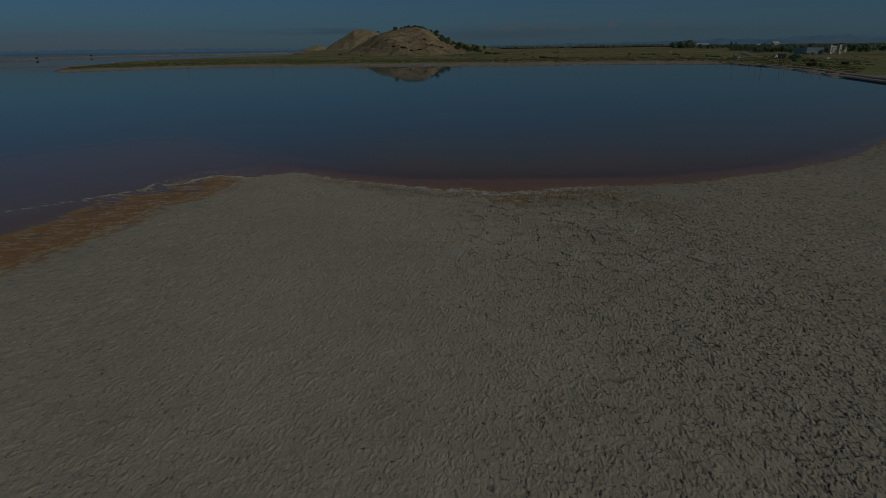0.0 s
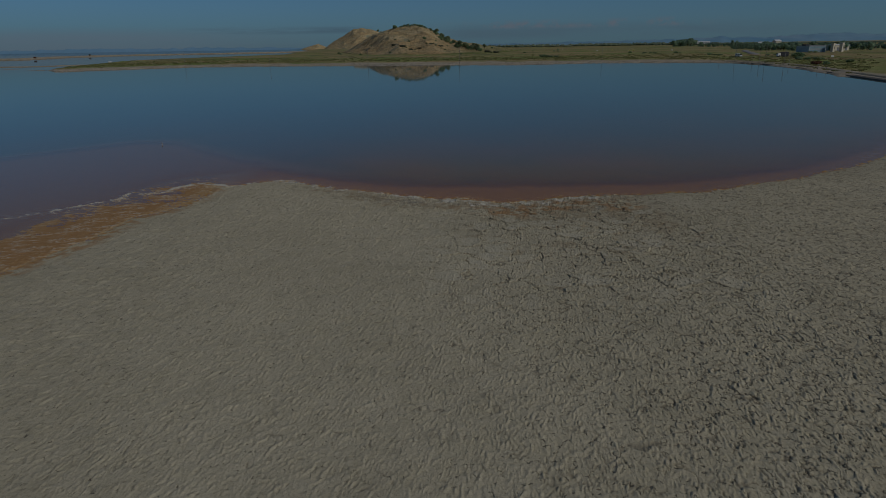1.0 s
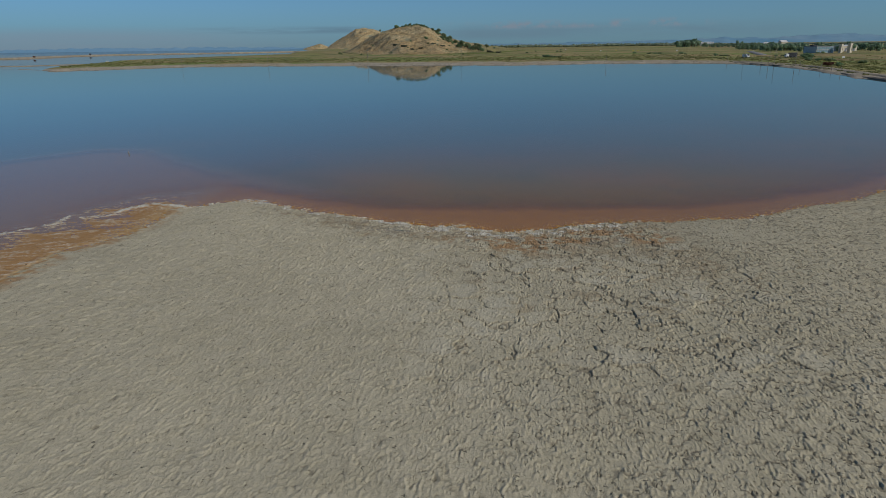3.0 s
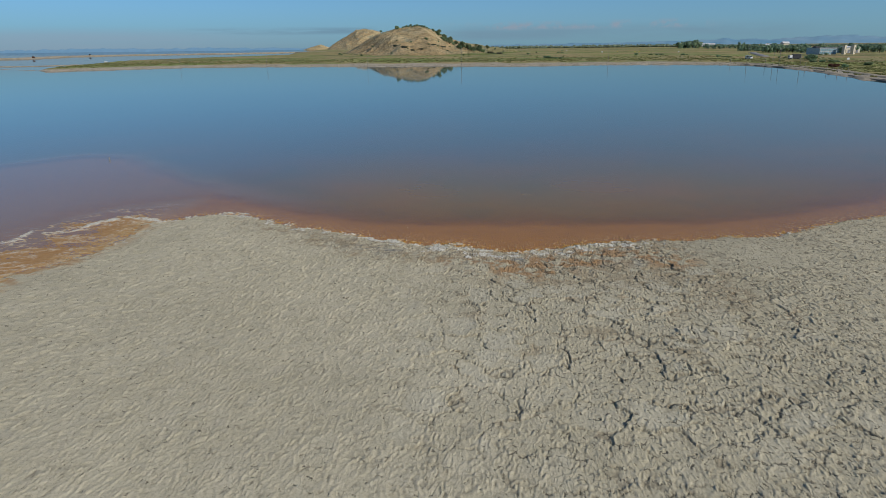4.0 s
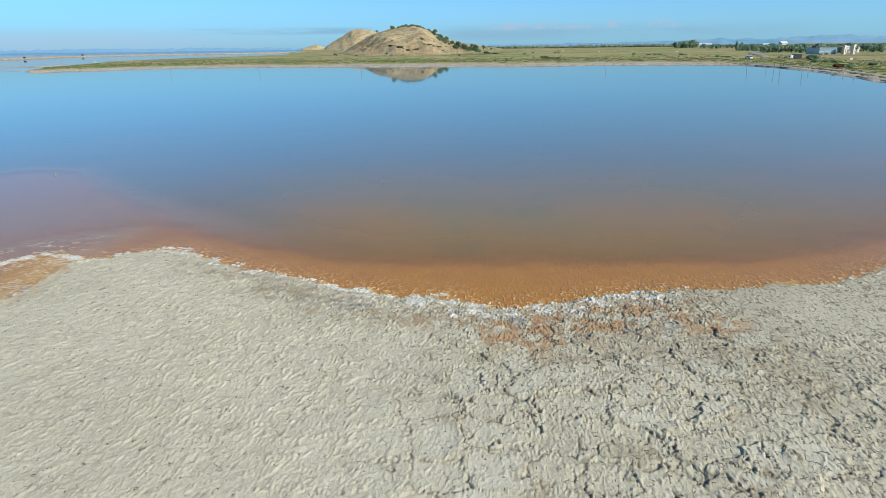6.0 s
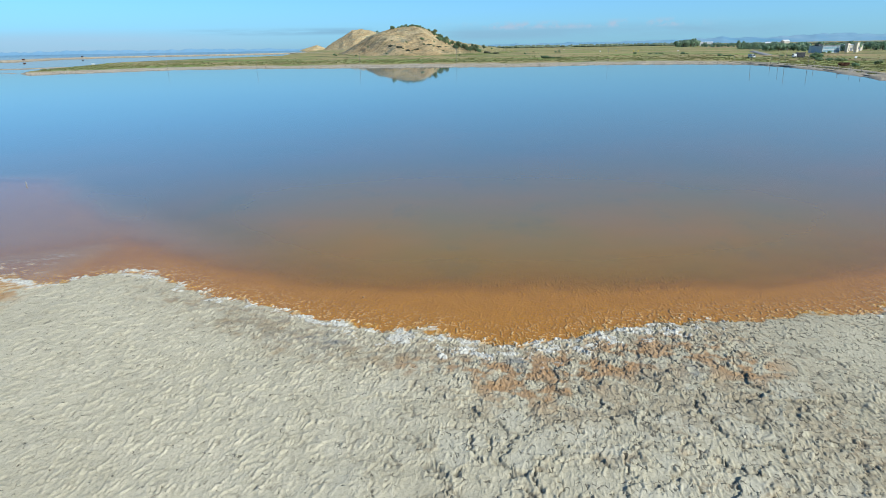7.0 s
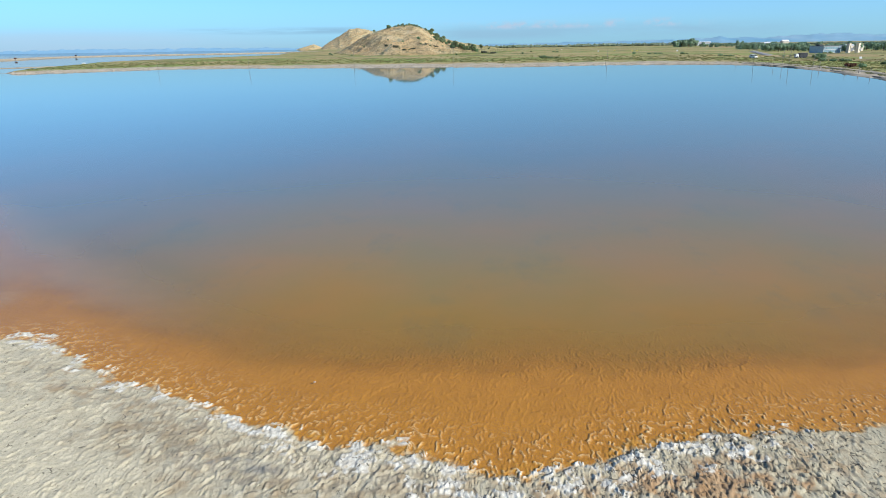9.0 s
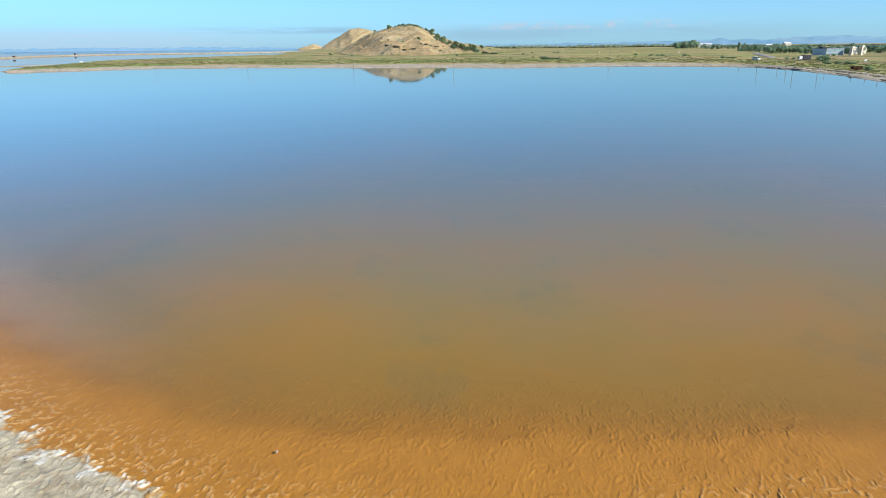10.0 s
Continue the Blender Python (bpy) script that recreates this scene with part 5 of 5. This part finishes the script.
def make_hall(x, y, w, dpt, h, turn, mat, label):
    top = tagged(new("warehouse"), label, "building", "low halls in the town")
    part("wall", box(bmesh.new(), 0, dpt / 2, h * 0.42, w, dpt, h * 0.84, 0.04), mat, top)
    bm = bmesh.new()
    vs = [bm.verts.new(p) for p in ((-w / 2 - 0.3, -0.3, h * 0.83), (w / 2 + 0.3, -0.3, h * 0.83), (w / 2 + 0.3, dpt / 2, h), (-w / 2 - 0.3, dpt / 2, h),
                                    (w / 2 + 0.3, dpt + 0.3, h * 0.83), (-w / 2 - 0.3, dpt + 0.3, h * 0.83))]
    for f in ((0, 1, 2, 3), (3, 2, 4, 5), (0, 3, 5), (1, 4, 2), (0, 5, 4, 1)):
        bm.faces.new([vs[i] for i in f])
    part("roof", bm, WHITE_PAINT, top, "white metal roof")
    for k in (-1, 0, 1):
        part("door", box(bmesh.new(), k * w * 0.28, -0.03, h * 0.25, w * 0.14, 0.12, h * 0.5), GREY_PAINT, top)
    top.matrix_basis = pose(x, y, 0.6, 0, 0, turn)


make_office()
make_tower(240.6, 500, 2.0, 6.0, 28, "cream stair tower with a dark window strip")
make_tower(246.4, 499, 2.2, 6.4, 28, "cream stair tower with a dark window strip")
make_hall(276, 560, 13, 10, 5.2, 14, CREAM_PAINT, "low hall with a shallow white roof")
make_hall(284, 706, 6, 7, 9.5, 5, CREAM_PAINT, "pale block above the trees with a white roof")
make_hall(420, 1424, 26, 14, 8.5, -16, WHITE_PAINT, "distant white hall behind the trees")
make_hall(294, 775, 8, 8, 7.5, -20, WHITE_PAINT, "white gabled house among the trees")


def wheel(parent, x, y, r, width):
    bm = bmesh.new()
    bmesh.ops.create_cone(bm, cap_ends=True, segments=18, radius1=r, radius2=r, depth=width, matrix=Matrix.Translation((x, y, r)) @ Matrix.Rotation(radians(90), 4, "X"))
    tyre = part("wheel", bm, RUBBER, parent)
    bm = bmesh.new()
    bmesh.ops.create_cone(bm, cap_ends=True, segments=12, radius1=r * 0.55, radius2=r * 0.5, depth=width + 0.03, matrix=Matrix.Translation((x, y, r)) @ Matrix.Rotation(radians(90), 4, "X"))
    part("rim", bm, GREY_PAINT, tyre)


def make_van(x, y, turn, label):
    top = tagged(new("van"), label, "van", "vehicles on the marsh track")
    bm = bmesh.new()
    side_pts = [(-2.3, 0.35), (2.3, 0.35), (2.35, 0.95), (1.75, 1.1), (1.15, 1.85), (-2.2, 1.95), (-2.35, 1.7)]
    rows = [[bm.verts.new((px, w * (0.9 if pz < 1.2 else 0.8), pz)) for px, pz in side_pts] for w in (-1, 1)]
    bm.faces.new(rows[0]); bm.faces.new(rows[1][::-1])
    for i in range(7):
        j = (i + 1) % 7
        bm.faces.new((rows[0][j], rows[0][i], rows[1][i], rows[1][j]))
    bmesh.ops.bevel(bm, geom=bm.edges[:], offset=0.06, segments=2, affect="EDGES")
    part("body", bm, WHITE_PAINT, top, smooth_shade=False)
    bm = bmesh.new()
    vs = [bm.verts.new(p) for p in ((1.72, -0.74, 1.14), (1.72, 0.74, 1.14), (1.2, 0.68, 1.78), (1.2, -0.68, 1.78))]
    bm.faces.new(vs); bmesh.ops.translate(bm, verts=bm.verts, vec=(0.05, 0, 0.02))
    bmesh.ops.solidify(bm, geom=bm.faces[:], thickness=0.02)
    part("windscreen", bm, WINDOW_GLASS, top)
    for sgn in (-1, 1):
        for wx in (0.7, -0.7):
            part("side_window", box(bmesh.new(), wx, sgn * 0.865, 1.48, 1.0, 0.06, 0.45, 0.02), WINDOW_GLASS, top)
        for wx in (1.45, -1.45):
            wheel(top, wx, sgn * 0.84, 0.34, 0.22)
        part("headlight", box(bmesh.new(), 2.33, sgn * 0.66, 0.82, 0.08, 0.3, 0.16, 0.02), WINDOW_GLASS, top)
    top.matrix_basis = pose(x, y, ground_z(x, y), 0, 0, turn)


def make_truck(x, y, turn):
    top = tagged(new("truck"), "parked truck with a white cab and dark box", "truck", "vehicles on the marsh track")
    part("cab", box(bmesh.new(), -2.6, 0, 1.25, 1.6, 2.0, 1.7, 0.12), WHITE_PAINT, top)
    part("windscreen", box(bmesh.new(), -3.39, 0, 1.6, 0.06, 1.7, 0.6, 0.02), WINDOW_GLASS, top)
    part("cargo_box", box(bmesh.new(), 0.6, 0, 1.6, 4.2, 2.2, 2.1, 0.05), DARK_PANEL, top, "dark cargo box")
    part("chassis", box(bmesh.new(), -0.3, 0, 0.5, 5.8, 1.2, 0.2, 0.03), RUBBER, top)
    for wx in (-2.5, 0.2, 1.8):
        for sgn in (-1, 1):
            wheel(top, wx, sgn * 0.92, 0.42, 0.26)
    top.matrix_basis = pose(x, y, ground_z(x, y), 0, 0, turn)


make_van(134.5, 388, -75, "white van parked on the marsh track")
make_truck(157, 383, 5)


def make_marker(x, y, mat, label):
    top = tagged(new("marker_sign"), label, "sign", "signs on the marsh")
    bm = bmesh.new()
    stick(bm, (0, 0, -0.2), (0, 0, 1.4), 0.05, 0.05)
    part("post", bm, POLE_WOOD, top)
    part("board", box(bmesh.new(), 0, -0.07, 1.6, 1.1, 0.06, 0.8, 0.02), mat, top)
    top.location = (x, y, ground_z(x, y))


for x, y, mat, label in ((69, 813, WHITE_PAINT, "small white sign board on the marsh"), (87, 633, WHITE_PAINT, "small white sign board on the marsh"),
                         (105, 654, YELLOW_PAINT, "small yellow sign board on the marsh"), (112, 603, YELLOW_PAINT, "small yellow sign board on the marsh"),
                         (115.5, 601, YELLOW_PAINT, "small yellow sign board on the marsh"), (145, 582, WHITE_PAINT, "small white sign board on the marsh"), (151, 315, WHITE_PAINT, "small white sign board beside the scrub")):
    make_marker(x, y, mat, label)


def make_blind(x, y, h, mat, label, z):
    """A small plank hut on legs at the edge of the outer pond."""
    top = tagged(new("pond_hut"), label, "hut", "huts by the outer pond")
    for sx in (-1, 1):
        for sy in (-1, 1):
            bm = bmesh.new()
            stick(bm, (sx * 1.1, sy * 0.9, -0.8), (sx * 1.1, sy * 0.9, h * 0.45), 0.09, 0.08)
            part("leg", bm, POLE_WOOD, top)
    part("hut_body", box(bmesh.new(), 0, 0, h * 0.65, 2.2, 2.0, h * 0.5, 0.05), mat, top)
    bm = bmesh.new()
    box(bm, 0, 0, h * 0.93, 2.7, 2.4, 0.14, 0.03)
    part("roof", bm, POLE_WOOD, top)
    top.location = (x, y, z)


make_blind(-602, 755, 3.4, LEAF_RUST, "small rust-brown hut on legs by the outer pond", 0.2)
make_blind(-700, 1003, 4.2, DARK_PANEL, "small dark hut on legs by the outer pond", 0.2)
make_hall(-299, 452, 1.7, 1.4, 1.3, 20, WHITE_PAINT, "small white pump shed on the marsh spit")

# track across the marsh to the town
dike("road", [(160, 432), (168, 452), (190, 525), (217, 611), (232, 640)], 7, 1.25, ASPHALT, "pale asphalt road to the town", "road", 6, 0.05, 23)


# ---- small things by the water's edge ----
def make_stake():
    bm = bmesh.new()
    stick(bm, (0, 0, -0.6), (-0.06, 0.03, 0.24), 0.05, 0.04, 9)
    bmesh.ops.create_cone(bm, cap_ends=True, segments=9, radius1=0.042, radius2=0.01, depth=0.06, matrix=Matrix.Translation((-0.062, 0.03, 0.268)))
    ob = part("stake", bm, POLE_WOOD, smooth_shade=True)
    ob.location = (-37.4, 65.9, 0)
    tagged(ob, "short leaning pale stake standing in shallow brine", "stake")


make_stake()


def make_pebble(x, y, r, seed):
    rng = random.Random(seed)
    bm = bmesh.new()
    bmesh.ops.create_icosphere(bm, subdivisions=2, radius=r)
    for v in bm.verts:
        v.co *= 1 + 0.22 * noise.noise(v.co * (3 / r * 0.12) + Vector((seed, 0, 0)))
        v.co.z *= 0.72
    ob = part("stone", bm, PEBBLE, smooth_shade=True)
    ob.location = (x, y, r * 0.25)
    ob.rotation_euler = (rng.uniform(-0.3, 0.3), rng.uniform(-0.3, 0.3), rng.uniform(0, 6))
    tagged(ob, "small pale stone lying in the orange brine", "stone")


make_pebble(-5.81, 45.62, 0.042, 3)
